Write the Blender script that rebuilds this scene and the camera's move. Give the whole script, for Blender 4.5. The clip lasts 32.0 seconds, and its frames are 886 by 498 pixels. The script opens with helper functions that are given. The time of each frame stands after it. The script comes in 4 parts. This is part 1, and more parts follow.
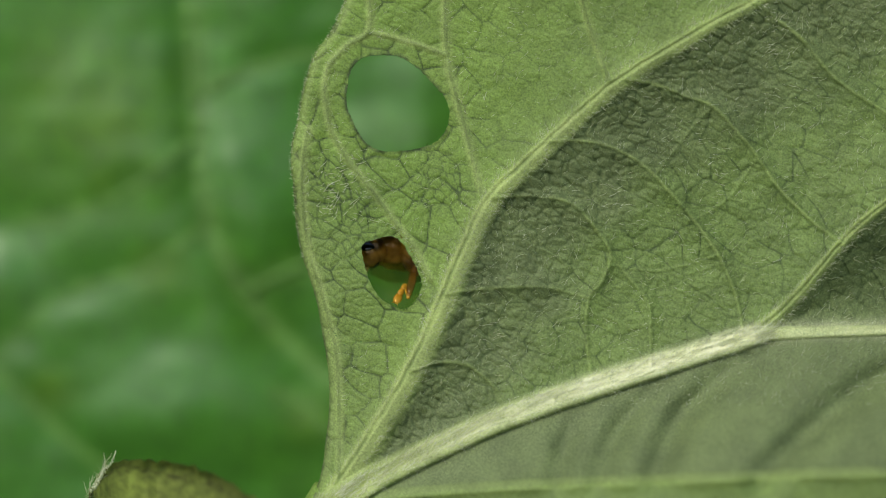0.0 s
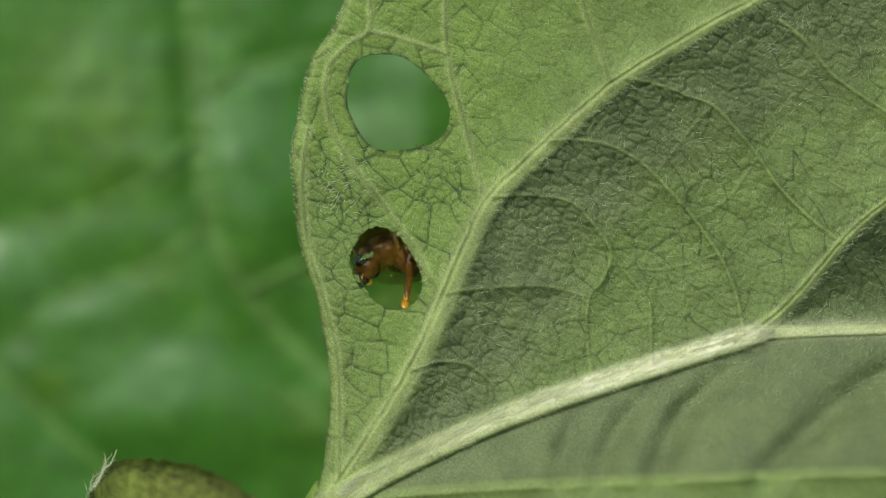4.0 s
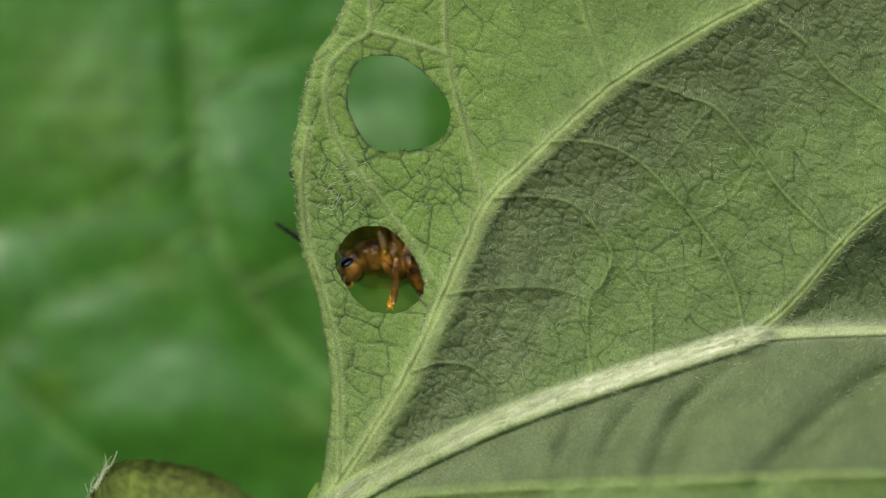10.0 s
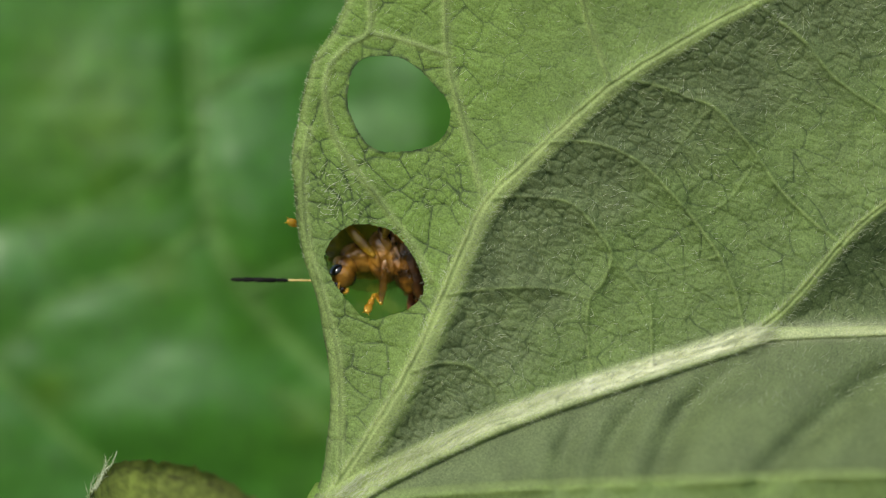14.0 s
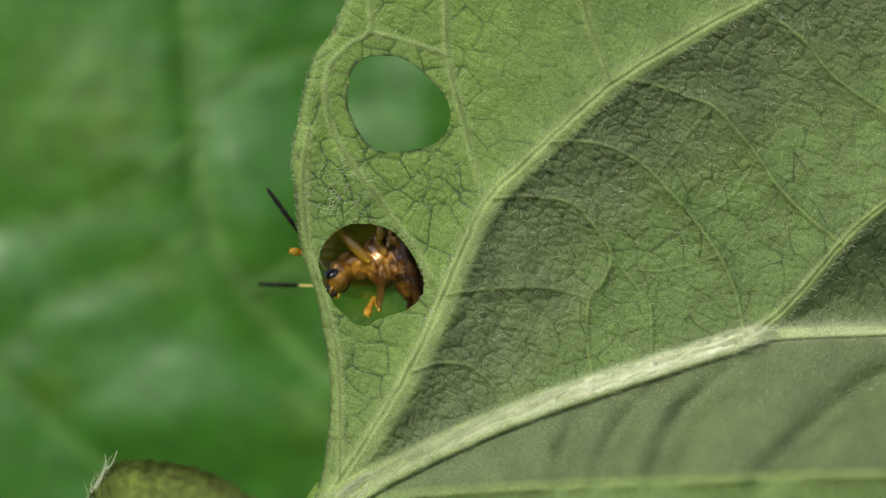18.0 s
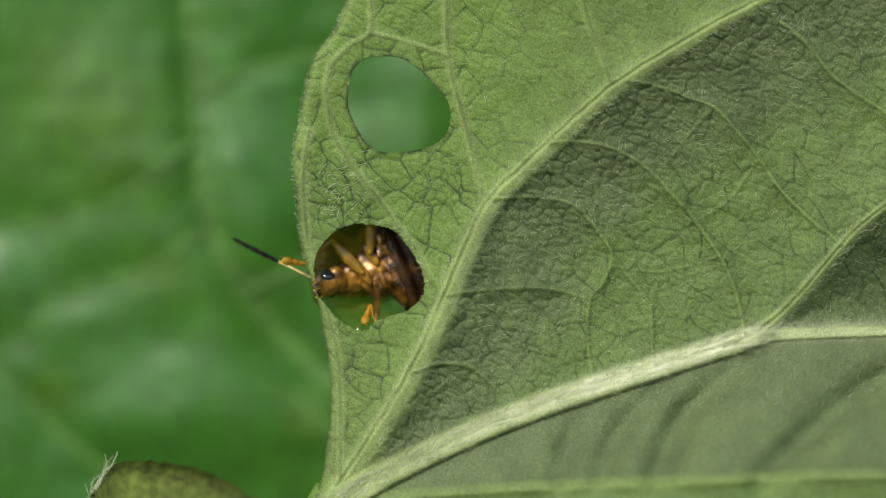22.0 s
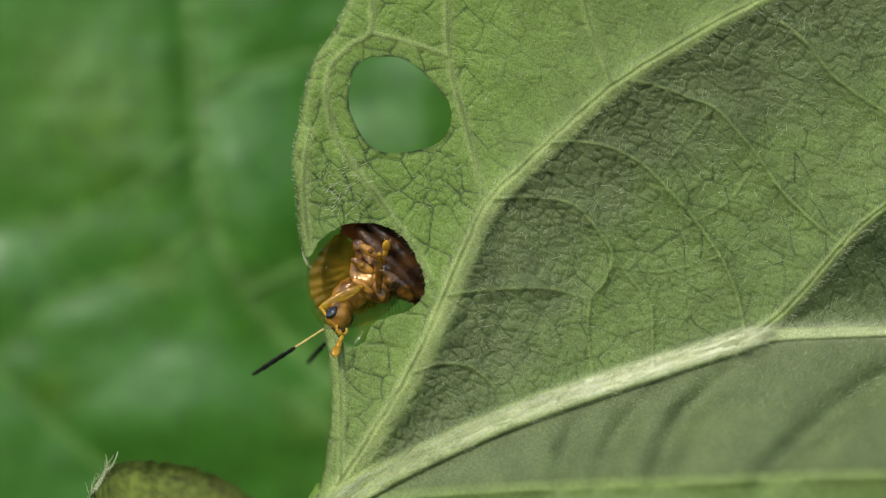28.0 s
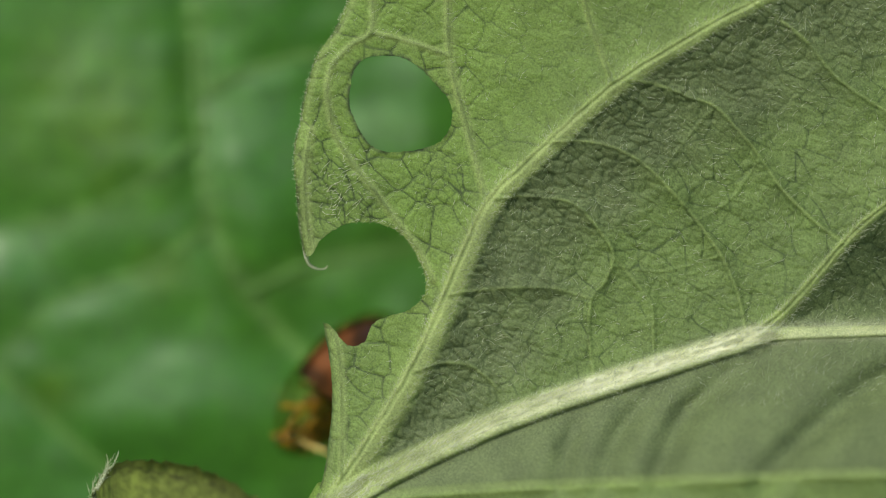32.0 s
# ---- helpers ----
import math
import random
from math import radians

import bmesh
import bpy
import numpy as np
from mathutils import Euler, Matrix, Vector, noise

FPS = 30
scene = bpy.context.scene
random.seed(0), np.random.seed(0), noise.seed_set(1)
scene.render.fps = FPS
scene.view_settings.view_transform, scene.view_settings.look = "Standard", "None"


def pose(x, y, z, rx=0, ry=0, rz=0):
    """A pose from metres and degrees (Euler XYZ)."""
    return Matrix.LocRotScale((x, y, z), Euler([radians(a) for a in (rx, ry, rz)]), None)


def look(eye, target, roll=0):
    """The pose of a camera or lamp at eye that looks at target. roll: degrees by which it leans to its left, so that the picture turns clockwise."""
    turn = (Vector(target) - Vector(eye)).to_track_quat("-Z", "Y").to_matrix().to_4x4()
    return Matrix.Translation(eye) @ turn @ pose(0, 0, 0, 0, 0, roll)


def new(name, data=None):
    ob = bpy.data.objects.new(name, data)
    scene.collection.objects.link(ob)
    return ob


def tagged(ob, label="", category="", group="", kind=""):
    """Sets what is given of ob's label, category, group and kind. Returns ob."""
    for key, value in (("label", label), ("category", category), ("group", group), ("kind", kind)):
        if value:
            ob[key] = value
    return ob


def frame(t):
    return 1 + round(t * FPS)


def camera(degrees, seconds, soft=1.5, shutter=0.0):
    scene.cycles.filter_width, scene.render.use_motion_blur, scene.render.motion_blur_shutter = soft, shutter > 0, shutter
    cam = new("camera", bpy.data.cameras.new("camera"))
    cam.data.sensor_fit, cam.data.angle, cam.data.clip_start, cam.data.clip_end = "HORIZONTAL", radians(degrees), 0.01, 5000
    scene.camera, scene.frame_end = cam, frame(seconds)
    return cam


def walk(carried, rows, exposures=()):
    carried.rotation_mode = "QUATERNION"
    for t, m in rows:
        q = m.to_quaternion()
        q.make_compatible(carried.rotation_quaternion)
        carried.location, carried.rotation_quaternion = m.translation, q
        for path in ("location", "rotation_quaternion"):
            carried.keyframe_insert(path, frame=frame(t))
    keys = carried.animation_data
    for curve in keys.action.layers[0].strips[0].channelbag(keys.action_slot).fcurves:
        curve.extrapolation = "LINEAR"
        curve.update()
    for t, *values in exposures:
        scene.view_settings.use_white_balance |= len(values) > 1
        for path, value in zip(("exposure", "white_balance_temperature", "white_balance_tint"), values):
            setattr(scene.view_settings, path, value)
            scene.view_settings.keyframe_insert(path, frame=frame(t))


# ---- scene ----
cam = camera(14.0, 32.0, soft=1.1)
MM = 0.001
WIDE = 0.030                    # metres across the picture at the leaf
S = WIDE / 1568
D = WIDE / 2 / math.tan(radians(7.0))   # from the lens to the leaf
cam.data.dof.use_dof = True
cam.data.dof.focus_distance = D + 0.0007
cam.data.dof.aperture_fstop = 23.0


def drift(t, dx, dy):
    """The camera's slow creep: the view moves by dx to the right and dy down."""
    return t, pose(-dx * S, -D, dy * S, 90, 0, 0)


walk(cam, [drift(0, 0, 0), drift(2.5, 0.1, 0.2), drift(3.2, 0.8, -1.4), drift(6, 1.0, -1.6), drift(8, 1.5, 0),
           drift(12, 2.2, 0.8), drift(14, 1.6, 1.2), drift(16.7, 1.6, -0.6), drift(19, 2.0, 1.8), drift(23, 2.6, 1.9),
           drift(25.3, 3.2, 1.2), drift(28, 3.5, 2.2), drift(29.6, 4.3, -1.2), drift(31, 4.7, -0.8), drift(32, 5.0, 1.0)])

# ---- light ----
SUN_UP, SUN_ROUND = 40.0, -30.0    # elevation, and degrees to the left of the line behind the camera
world = bpy.data.worlds.new("sky")
scene.world = world
world.use_nodes = True
wn = world.node_tree.nodes
sky = wn.new("ShaderNodeTexSky")
sky.sky_type = "NISHITA"
sky.sun_disc = False
sky.sun_elevation = radians(SUN_UP)
sky.sun_rotation = radians(180 - SUN_ROUND)
world.node_tree.links.new(sky.outputs[0], wn["Background"].inputs[0])
wn["Background"].inputs[1].default_value = 0.13
sun = new("sun", bpy.data.lights.new("sun", "SUN"))
sun.data.energy, sun.data.angle, sun.data.color = 2.45, radians(5), (1.0, 0.94, 0.80)
a, e = radians(SUN_ROUND), radians(SUN_UP)
SUN_FROM = Vector((math.sin(a) * math.cos(e), -math.cos(a) * math.cos(e), math.sin(e)))
sun.matrix_world = look(SUN_FROM, (0, 0, 0))
scene.view_settings.exposure = 0.40


# ---- number fields ----
def lattice(ix, iy, seed):
    """A pseudo-random number between 0 and 1 for whole numbers ix, iy."""
    n = np.sin(ix * 127.1 + iy * 311.7 + seed * 74.7) * 43758.5453
    return n - np.floor(n)


def vnoise(x, y, seed=0):
    ix, iy = np.floor(x), np.floor(y)
    fx, fy = x - ix, y - iy
    fx, fy = fx * fx * (3 - 2 * fx), fy * fy * (3 - 2 * fy)
    a, b = lattice(ix, iy, seed), lattice(ix + 1, iy, seed)
    c, d = lattice(ix, iy + 1, seed), lattice(ix + 1, iy + 1, seed)
    return (a + (b - a) * fx) * (1 - fy) + (c + (d - c) * fx) * fy - 0.5


def fbm(x, y, seed=0, octaves=3):
    return sum(vnoise(x * 2 ** k, y * 2 ** k, seed + k) / 2 ** k for k in range(octaves))


def cells(x, y, seed=0):
    """Distance to the border between cells, in cells: small on the net of veinlets."""
    ix, iy = np.floor(x), np.floor(y)
    f1, f2 = np.full(x.shape, 9.0), np.full(x.shape, 9.0)
    for dx in (-1, 0, 1):
        for dy in (-1, 0, 1):
            px, py = ix + dx, iy + dy
            d = np.hypot(px + 0.1 + 0.8 * lattice(px, py, seed) - x, py + 0.1 + 0.8 * lattice(px, py, seed + 3) - y)
            f2 = np.minimum(f2, np.maximum(f1, d))
            f1 = np.minimum(f1, d)
    return f2 - f1


def smooth(points, closed=False, n=5):
    """A smooth line through points."""
    p = np.array(points, float)
    q = np.vstack([p[-1:], p, p[:2]]) if closed else np.vstack([2 * p[0] - p[1], p, 2 * p[-1] - p[-2]])
    out = []
    for k in range(len(q) - 3):
        for s in np.arange(n) / n:
            a, b, c, d = q[k:k + 4]
            out.append(0.5 * (2 * b + (c - a) * s + (2 * a - 5 * b + 4 * c - d) * s ** 2 + (3 * b - a - 3 * c + d) * s ** 3))
    if not closed:
        out.append(p[-1])
    return np.array(out)


def along(u, v, line):
    """Distance to a line of points, and the share of its length at the nearest place."""
    best, share = np.full(u.shape, 1e9), np.zeros(u.shape)
    for k in range(len(line) - 1):
        (ax, ay), (bx, by) = line[k], line[k + 1]
        dx, dy = bx - ax, by - ay
        s = np.clip(((u - ax) * dx + (v - ay) * dy) / (dx * dx + dy * dy + 1e-9), 0, 1)
        d = np.hypot(u - ax - s * dx, v - ay - s * dy)
        near = d < best
        best = np.where(near, d, best)
        share = np.where(near, (k + s) / (len(line) - 1), share)
    return best, share


def inside(u, v, ring):
    """Signed distance to a closed ring: negative within."""
    d, _ = along(u, v, np.vstack([ring, ring[:1]]))
    odd = np.zeros(u.shape, bool)
    for (ax, ay), (bx, by) in zip(ring, np.roll(ring, -1, 0)):
        hit = ((ay > v) != (by > v)) & (u < (bx - ax) * (v - ay) / (by - ay + 1e-12) + ax)
        odd ^= hit
    return np.where(odd, -d, d)


def at(u, v, y):
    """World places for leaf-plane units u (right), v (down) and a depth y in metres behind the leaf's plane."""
    k = 1 + y / D
    return np.stack([(u - 784) * S * k, y + 0 * u, (441 - v) * S * k], -1)


# ---- materials ----
def material(name):
    m = bpy.data.materials.new(name)
    m.use_nodes = True
    t = m.node_tree
    t.nodes.clear()
    out = t.nodes.new("ShaderNodeOutputMaterial")

    def node(kind, **values):
        n = t.nodes.new("ShaderNode" + kind)
        for key, value in values.items():
            if key in n.inputs:
                n.inputs[key].default_value = value
        return n

    def join(a, b):
        t.links.new(a, b)

    return m, node, join, out


def spots(node, join, scale, detail=3.0):
    c = node("TexCoord")
    n = node("TexNoise", Scale=scale, Detail=detail)
    join(c.outputs["Object"], n.inputs["Vector"])
    return n.outputs["Fac"]


def ramp(node, join, source, low, high, colours):
    r = node("ValToRGB")
    el = r.color_ramp.elements
    el[0].position, el[1].position = low, high
    el[0].color, el[1].color = (*colours[0], 1), (*colours[1], 1)
    join(source, r.inputs[0])
    return r.outputs[0]


def blend(node, join, fac, a, b, mode="MIX"):
    x = node("Mix")
    x.data_type, x.blend_type = "RGBA", mode
    for val, sock in ((fac, x.inputs[0]), (a, x.inputs[6]), (b, x.inputs[7])):
        if isinstance(val, (int, float)):
            sock.default_value = val
        elif isinstance(val, tuple):
            sock.default_value = (*val, 1)
        else:
            join(val, sock)
    return x.outputs[2]


def value_of(node, join, name):
    n = node("Attribute")
    n.attribute_name = name
    return n.outputs["Fac"]


def leaf_material(name, green, pale, felt_sheen, vein, net, rough, through_light, bump=0.4, grain=9000, coat=0.0, gloss=0.5):
    """A living leaf: pigment by its veins and patches, a painted tone for felted hairs and sheen, with light passing
    through it.
    """
    m, node, join, out = material(name)
    big, mid, fine = spots(node, join, 160), spots(node, join, 900), spots(node, join, grain, 2)
    col = blend(node, join, ramp(node, join, big, 0.35, 0.65, ((0, 0, 0), (1, 1, 1))), green, pale)
    # tone field: felted hairs plus painted differences of sheen and shade
    col = blend(node, join, value_of(node, join, "felt_sheen"), col, felt_sheen)
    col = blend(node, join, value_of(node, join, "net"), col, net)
    col = blend(node, join, value_of(node, join, "vein"), col, vein)
    # midrib highlight painted in as colour, together with its white hairs
    col = blend(node, join, value_of(node, join, "pale"), col, (0.88, 0.90, 0.64))
    col = blend(node, join, 0.5, col, ramp(node, join, mid, 0.3, 0.7, ((0.36, 0.36, 0.36), (0.66, 0.66, 0.62))), "OVERLAY")
    col = blend(node, join, 0.5, col, ramp(node, join, fine, 0.3, 0.7, ((0.2, 0.2, 0.2), (0.82, 0.82, 0.8))), "OVERLAY")
    p = node("BsdfPrincipled", Roughness=rough)
    p.inputs["Coat Weight"].default_value = coat
    p.inputs["Coat Roughness"].default_value = gloss
    p.inputs["Specular IOR Level"].default_value = 0.35
    join(col, p.inputs["Base Color"])
    b = node("Bump", Strength=bump, Distance=0.00004)
    join(fine, b.inputs["Height"])
    join(b.outputs[0], p.inputs["Normal"])
    tr = node("BsdfTranslucent")
    join(blend(node, join, 1.0, col, (1.0, 1.0, 0.45), "MULTIPLY"), tr.inputs["Color"])
    mix = node("MixShader", Fac=through_light)
    join(p.outputs[0], mix.inputs[1])
    join(tr.outputs[0], mix.inputs[2])
    join(mix.outputs[0], out.inputs[0])
    return m


def shell_material(name, dark, light, rough=0.2, low=0.4, high=0.6, scale=900, clear=0.0, metal=0.0, bump=0.15, glow=0.0, coat=0.9, spec=0.5):
    """Horn-like insect shell: stained in patches, glossy, partly clear where thin."""
    m, node, join, out = material(name)
    col = ramp(node, join, spots(node, join, scale), low, high, (dark, light))
    p = node("BsdfPrincipled", Roughness=rough, Metallic=metal)
    p.inputs["Specular IOR Level"].default_value = spec
    join(col, p.inputs["Base Color"])
    p.inputs["Coat Weight"].default_value = coat
    p.inputs["Coat Roughness"].default_value = 0.05
    b = node("Bump", Strength=bump, Distance=0.00006)
    join(spots(node, join, 4200, 4), b.inputs["Height"])
    join(b.outputs[0], p.inputs["Normal"])
    join(b.outputs[0], p.inputs["Coat Normal"])
    last = p.outputs[0]
    if glow:
        tl = node("BsdfTranslucent")
        join(col, tl.inputs["Color"])
        mix = node("MixShader", Fac=glow)
        join(last, mix.inputs[1])
        join(tl.outputs[0], mix.inputs[2])
        last = mix.outputs[0]
    if clear:
        tr = node("BsdfTransparent")
        join(blend(node, join, 0.88, col, (0.95, 0.97, 0.82)), tr.inputs["Color"])
        mix = node("MixShader", Fac=clear)
        join(last, mix.inputs[1])
        join(tr.outputs[0], mix.inputs[2])
        last = mix.outputs[0]
    join(last, out.inputs[0])
    return m


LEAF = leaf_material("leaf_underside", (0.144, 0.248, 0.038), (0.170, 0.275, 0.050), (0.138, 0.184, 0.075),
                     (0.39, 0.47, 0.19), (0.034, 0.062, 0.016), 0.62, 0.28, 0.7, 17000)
FAR_LEAF = leaf_material("leaf_upper_side", (0.034, 0.146, 0.008), (0.044, 0.172, 0.012), (0.074, 0.180, 0.006),
                         (0.13, 0.28, 0.06), (0.03, 0.11, 0.01), 0.55, 0.2, 0.2, 4000, 0.60, 0.34)
CURLED = leaf_material("curled_leaf_blade", (0.205, 0.260, 0.042), (0.245, 0.300, 0.060), (0.15, 0.19, 0.06),
                       (0.30, 0.34, 0.16), (0.050, 0.046, 0.020), 0.6, 0.35, 0.2, 3000)
HAIR = shell_material("pale_plant_hair", (0.46, 0.54, 0.30), (0.74, 0.78, 0.56), 0.4, clear=0.25, glow=0.35)
SILK = shell_material("white_silk_hair", (0.78, 0.82, 0.56), (0.90, 0.92, 0.74), 0.35, clear=0.2, glow=0.4, coat=0.3)
AMBER = shell_material("amber_shell", (0.165, 0.070, 0.010), (0.64, 0.310, 0.042), 0.15, 0.38, 0.64, 1500, metal=0.15, glow=0.2, bump=0.8)
UMBER = shell_material("umber_shell", (0.045, 0.018, 0.004), (0.40, 0.175, 0.024), 0.16, 0.40, 0.68, 2100, glow=0.1, metal=0.3, bump=1.2)
# browner leg shell: brown thigh, and shade painted on the lower and hind legs
SHADE_BROWN = shell_material("shade_brown_leg_shell", (0.09, 0.042, 0.005), (0.26, 0.125, 0.014), 0.2, clear=0.48, bump=0.8, glow=0.35, metal=0.0, coat=0.5)
ORANGE = shell_material("orange_leg_shell", (0.58, 0.28, 0.016), (0.86, 0.56, 0.06), 0.2, clear=0.15, glow=0.3, bump=0.6, metal=0.2)
THIN = shell_material("thin_amber_shell", (0.34, 0.18, 0.010), (0.66, 0.42, 0.030), 0.14, clear=0.30, bump=0.8, glow=0.35, metal=0.15)
PRONOTUM = shell_material("amber_neck_shield", (0.16, 0.095, 0.008), (0.42, 0.255, 0.022), 0.3, 0.36, 0.66, 1300, clear=0.28, glow=0.45, coat=0.3)
OLIVE = shell_material("olive_shield_band", (0.12, 0.12, 0.012), (0.26, 0.24, 0.030), 0.25, clear=0.62, glow=0.4, coat=0.5)
BROWN = shell_material("brown_shell", (0.02, 0.007, 0.003), (0.10, 0.036, 0.009), 0.2, bump=0.8)
DARK = shell_material("dark_abdomen_shell", (0.005, 0.003, 0.003), (0.030, 0.013, 0.007), 0.5, 0.42, 0.68, 700, coat=0.0, spec=0.18)
DUSKY = shell_material("dusky_brown_abdomen_shell", (0.018, 0.008, 0.004), (0.085, 0.036, 0.010), 0.38, 0.36, 0.66, 1500, coat=0.15, spec=0.3, bump=1.0)
RED = shell_material("red_brown_wing_case", (0.06, 0.026, 0.010), (0.26, 0.090, 0.028), 0.45, 0.36, 0.50, 480, coat=0.15)
BLACK = shell_material("black_shell", (0.006, 0.005, 0.004), (0.016, 0.012, 0.010), 0.1)
STRAW = shell_material("straw_antenna", (0.48, 0.34, 0.08), (0.62, 0.48, 0.14), 0.3)
CLEAR = shell_material("clear_honey_margin", (0.16, 0.17, 0.02), (0.30, 0.30, 0.05), 0.12, clear=0.90, glow=0.3)
RIBBED = shell_material("olive_margin_rib", (0.05, 0.06, 0.008), (0.09, 0.09, 0.015), 0.3, clear=0.80, glow=0.3, coat=0.2)
CLUB = shell_material("matt_black_antenna_club", (0.006, 0.006, 0.006), (0.014, 0.013, 0.012), 0.8, coat=0.0, bump=0.5, spec=0.1)


# ---- meshes ----
def part(name, data, mat, parent=None, label="", kind=""):
    """Links a mesh (bmesh or Mesh) as one object under parent."""
    if isinstance(data, bmesh.types.BMesh):
        me = bpy.data.meshes.new(name)
        data.to_mesh(me)
        data.free()
        data = me
        for p in data.polygons:
            p.use_smooth = True
    if mat and not data.materials:
        data.materials.append(mat)
    ob = new(name, data)
    ob.parent = parent
    return tagged(ob, label, kind=kind)


def mesh_of(name, verts, faces, smooth_faces=None, fields=None):
    me = bpy.data.meshes.new(name)
    me.from_pydata(np.asarray(verts).tolist(), [], np.asarray(faces).tolist())
    flags = np.ones(len(me.polygons), bool) if smooth_faces is None else smooth_faces
    me.polygons.foreach_set("use_smooth", flags)
    for key, vals in (fields or {}).items():
        me.attributes.new(key, "FLOAT", "POINT").data.foreach_set("value", np.asarray(vals, np.float32))
    me.update()
    return me


def slab(name, front, quads, fields, thick):
    """A sheet with a front, a back and its own rim from a net of quads; thick is a vector or a vector per point."""
    used = np.unique(quads)
    remap = np.full(len(front), -1)
    remap[used] = np.arange(len(used))
    q, f = remap[quads], front[used]
    fields = {k: x[used] for k, x in fields.items()}
    n = len(f)
    edges = np.concatenate([q[:, [0, 1]], q[:, [1, 2]], q[:, [2, 3]], q[:, [3, 0]]])
    key = np.sort(edges, 1)
    _, inv, count = np.unique(key[:, 0].astype(np.int64) * n + key[:, 1], return_inverse=True, return_counts=True)
    rim = edges[count[inv] == 1]
    back = f + thick
    ru = np.unique(rim)
    rmap = np.full(n, -1)
    rmap[ru] = np.arange(len(ru))
    m = len(ru)
    verts = np.concatenate([f, back, f[ru], back[ru]])
    r = rmap[rim]
    walls = np.stack([2 * n + r[:, 1], 2 * n + r[:, 0], 2 * n + m + r[:, 0], 2 * n + m + r[:, 1]], 1)
    faces = np.concatenate([q, (q + n)[:, ::-1], walls])
    vals = {k: np.concatenate([x, x, x[ru], x[ru]]) for k, x in fields.items()}
    if "net" in vals:
        vals["net"][2 * n:] = 0.85
        vals["vein"][2 * n:] *= 0.3
    return mesh_of(name, verts, faces, None, vals)


def steps(lo, hi, fine_lo, fine_hi, h, grow=1.25, most=60):
    mid = list(np.arange(fine_lo, fine_hi + h / 2, h))
    s, x = h, fine_hi
    while x < hi:
        s = min(s * grow, most)
        x += s
        mid.append(x)
    s, x = h, fine_lo
    while x > lo:
        s = min(s * grow, most)
        x -= s
        mid.insert(0, x)
    return np.array(mid)


def net_of(us, vs):
    """A net of points and its quads, facing the camera."""
    u, v = np.meshgrid(us, vs)
    k = np.arange(u.size).reshape(u.shape)
    quads = np.stack([k[:-1, :-1], k[1:, :-1], k[1:, 1:], k[:-1, 1:]], -1).reshape(-1, 4)
    return u, v, quads


def snap(u, v, us, vs, field):
    """Moves points close to the rim of a field onto it, so that outlines run smooth."""
    d = field(u, v)
    gx = (field(u + 0.5, v) - field(u - 0.5, v))
    gy = (field(u, v + 0.5) - field(u, v - 0.5))
    g = np.hypot(gx, gy) + 1e-6
    reach = 0.62 * np.maximum(np.gradient(us)[None, :], np.gradient(vs)[:, None])
    near = np.abs(d) < reach
    u2, v2 = np.where(near, u - d * gx / g, u), np.where(near, v - d * gy / g, v)
    return u2, v2, np.where(near, 0, d)


def tube(bm, a, b, r1, r2, sides=8, m=None, cap=True):
    """A tapered round rod from a to b."""
    a, b = Vector(a), Vector(b)
    q = (b - a).to_track_quat("Z", "Y").to_matrix().to_4x4()
    made = bmesh.ops.create_cone(bm, cap_ends=cap, segments=sides, radius1=r1, radius2=r2, depth=(b - a).length)
    bmesh.ops.transform(bm, matrix=Matrix.Translation((a + b) / 2) @ q, verts=made["verts"])
    return made["verts"]


def egg(bm, c, size, turn=(0, 0, 0), u=16, v=10):
    made = bmesh.ops.create_uvsphere(bm, u_segments=u, v_segments=v, radius=1)
    m = Matrix.LocRotScale(c, Euler([radians(x) for x in turn]), size)
    bmesh.ops.transform(bm, matrix=m, verts=made["verts"])
    return made["verts"]


def strands(name, roots, ways, lengths, radius, seed=1, bow=0.35, segs=3):
    """Many thin bent hairs in one mesh; three sides each, drawn out to a point."""
    rng = np.random.default_rng(seed)
    n = len(roots)
    side = np.cross(ways, rng.normal(size=(n, 3)))
    side /= np.linalg.norm(side, axis=1, keepdims=True) + 1e-9
    other = np.cross(ways, side)
    bend = rng.normal(0, bow, (n, 1))
    rings = []
    for k in range(segs):
        s = k / segs
        mid = roots + ways * (lengths * s)[:, None] + side * (lengths[:, None] * bend * s * s)
        r = (radius * (1 - 0.8 * s)) * np.ones(n)
        for j in range(3):
            ang = 2 * math.pi * j / 3
            rings.append(mid + (side * math.cos(ang) + other * math.sin(ang)) * r[:, None])
    tip = roots + ways * lengths[:, None] + side * lengths[:, None] * bend
    verts = np.concatenate(rings + [tip])
    faces = []
    idx = np.arange(n)
    tris = []
    for k in range(segs - 1):
        for j in range(3):
            a, b = (3 * k + j) * n + idx, (3 * k + (j + 1) % 3) * n + idx
            c, d = a + 3 * n, b + 3 * n
            faces.append(np.stack([a, b, d, c], 1))
    for j in range(3):
        a, b = (3 * (segs - 1) + j) * n + idx, (3 * (segs - 1) + (j + 1) % 3) * n + idx
        tris.append(np.stack([a, b, 3 * segs * n + idx], 1))
    me = bpy.data.meshes.new(name)
    me.from_pydata([tuple(p) for p in verts], [], [tuple(f) for f in np.concatenate(faces)] + [tuple(f) for f in np.concatenate(tris)])
    me.polygons.foreach_set("use_smooth", np.ones(len(me.polygons), bool))
    return me


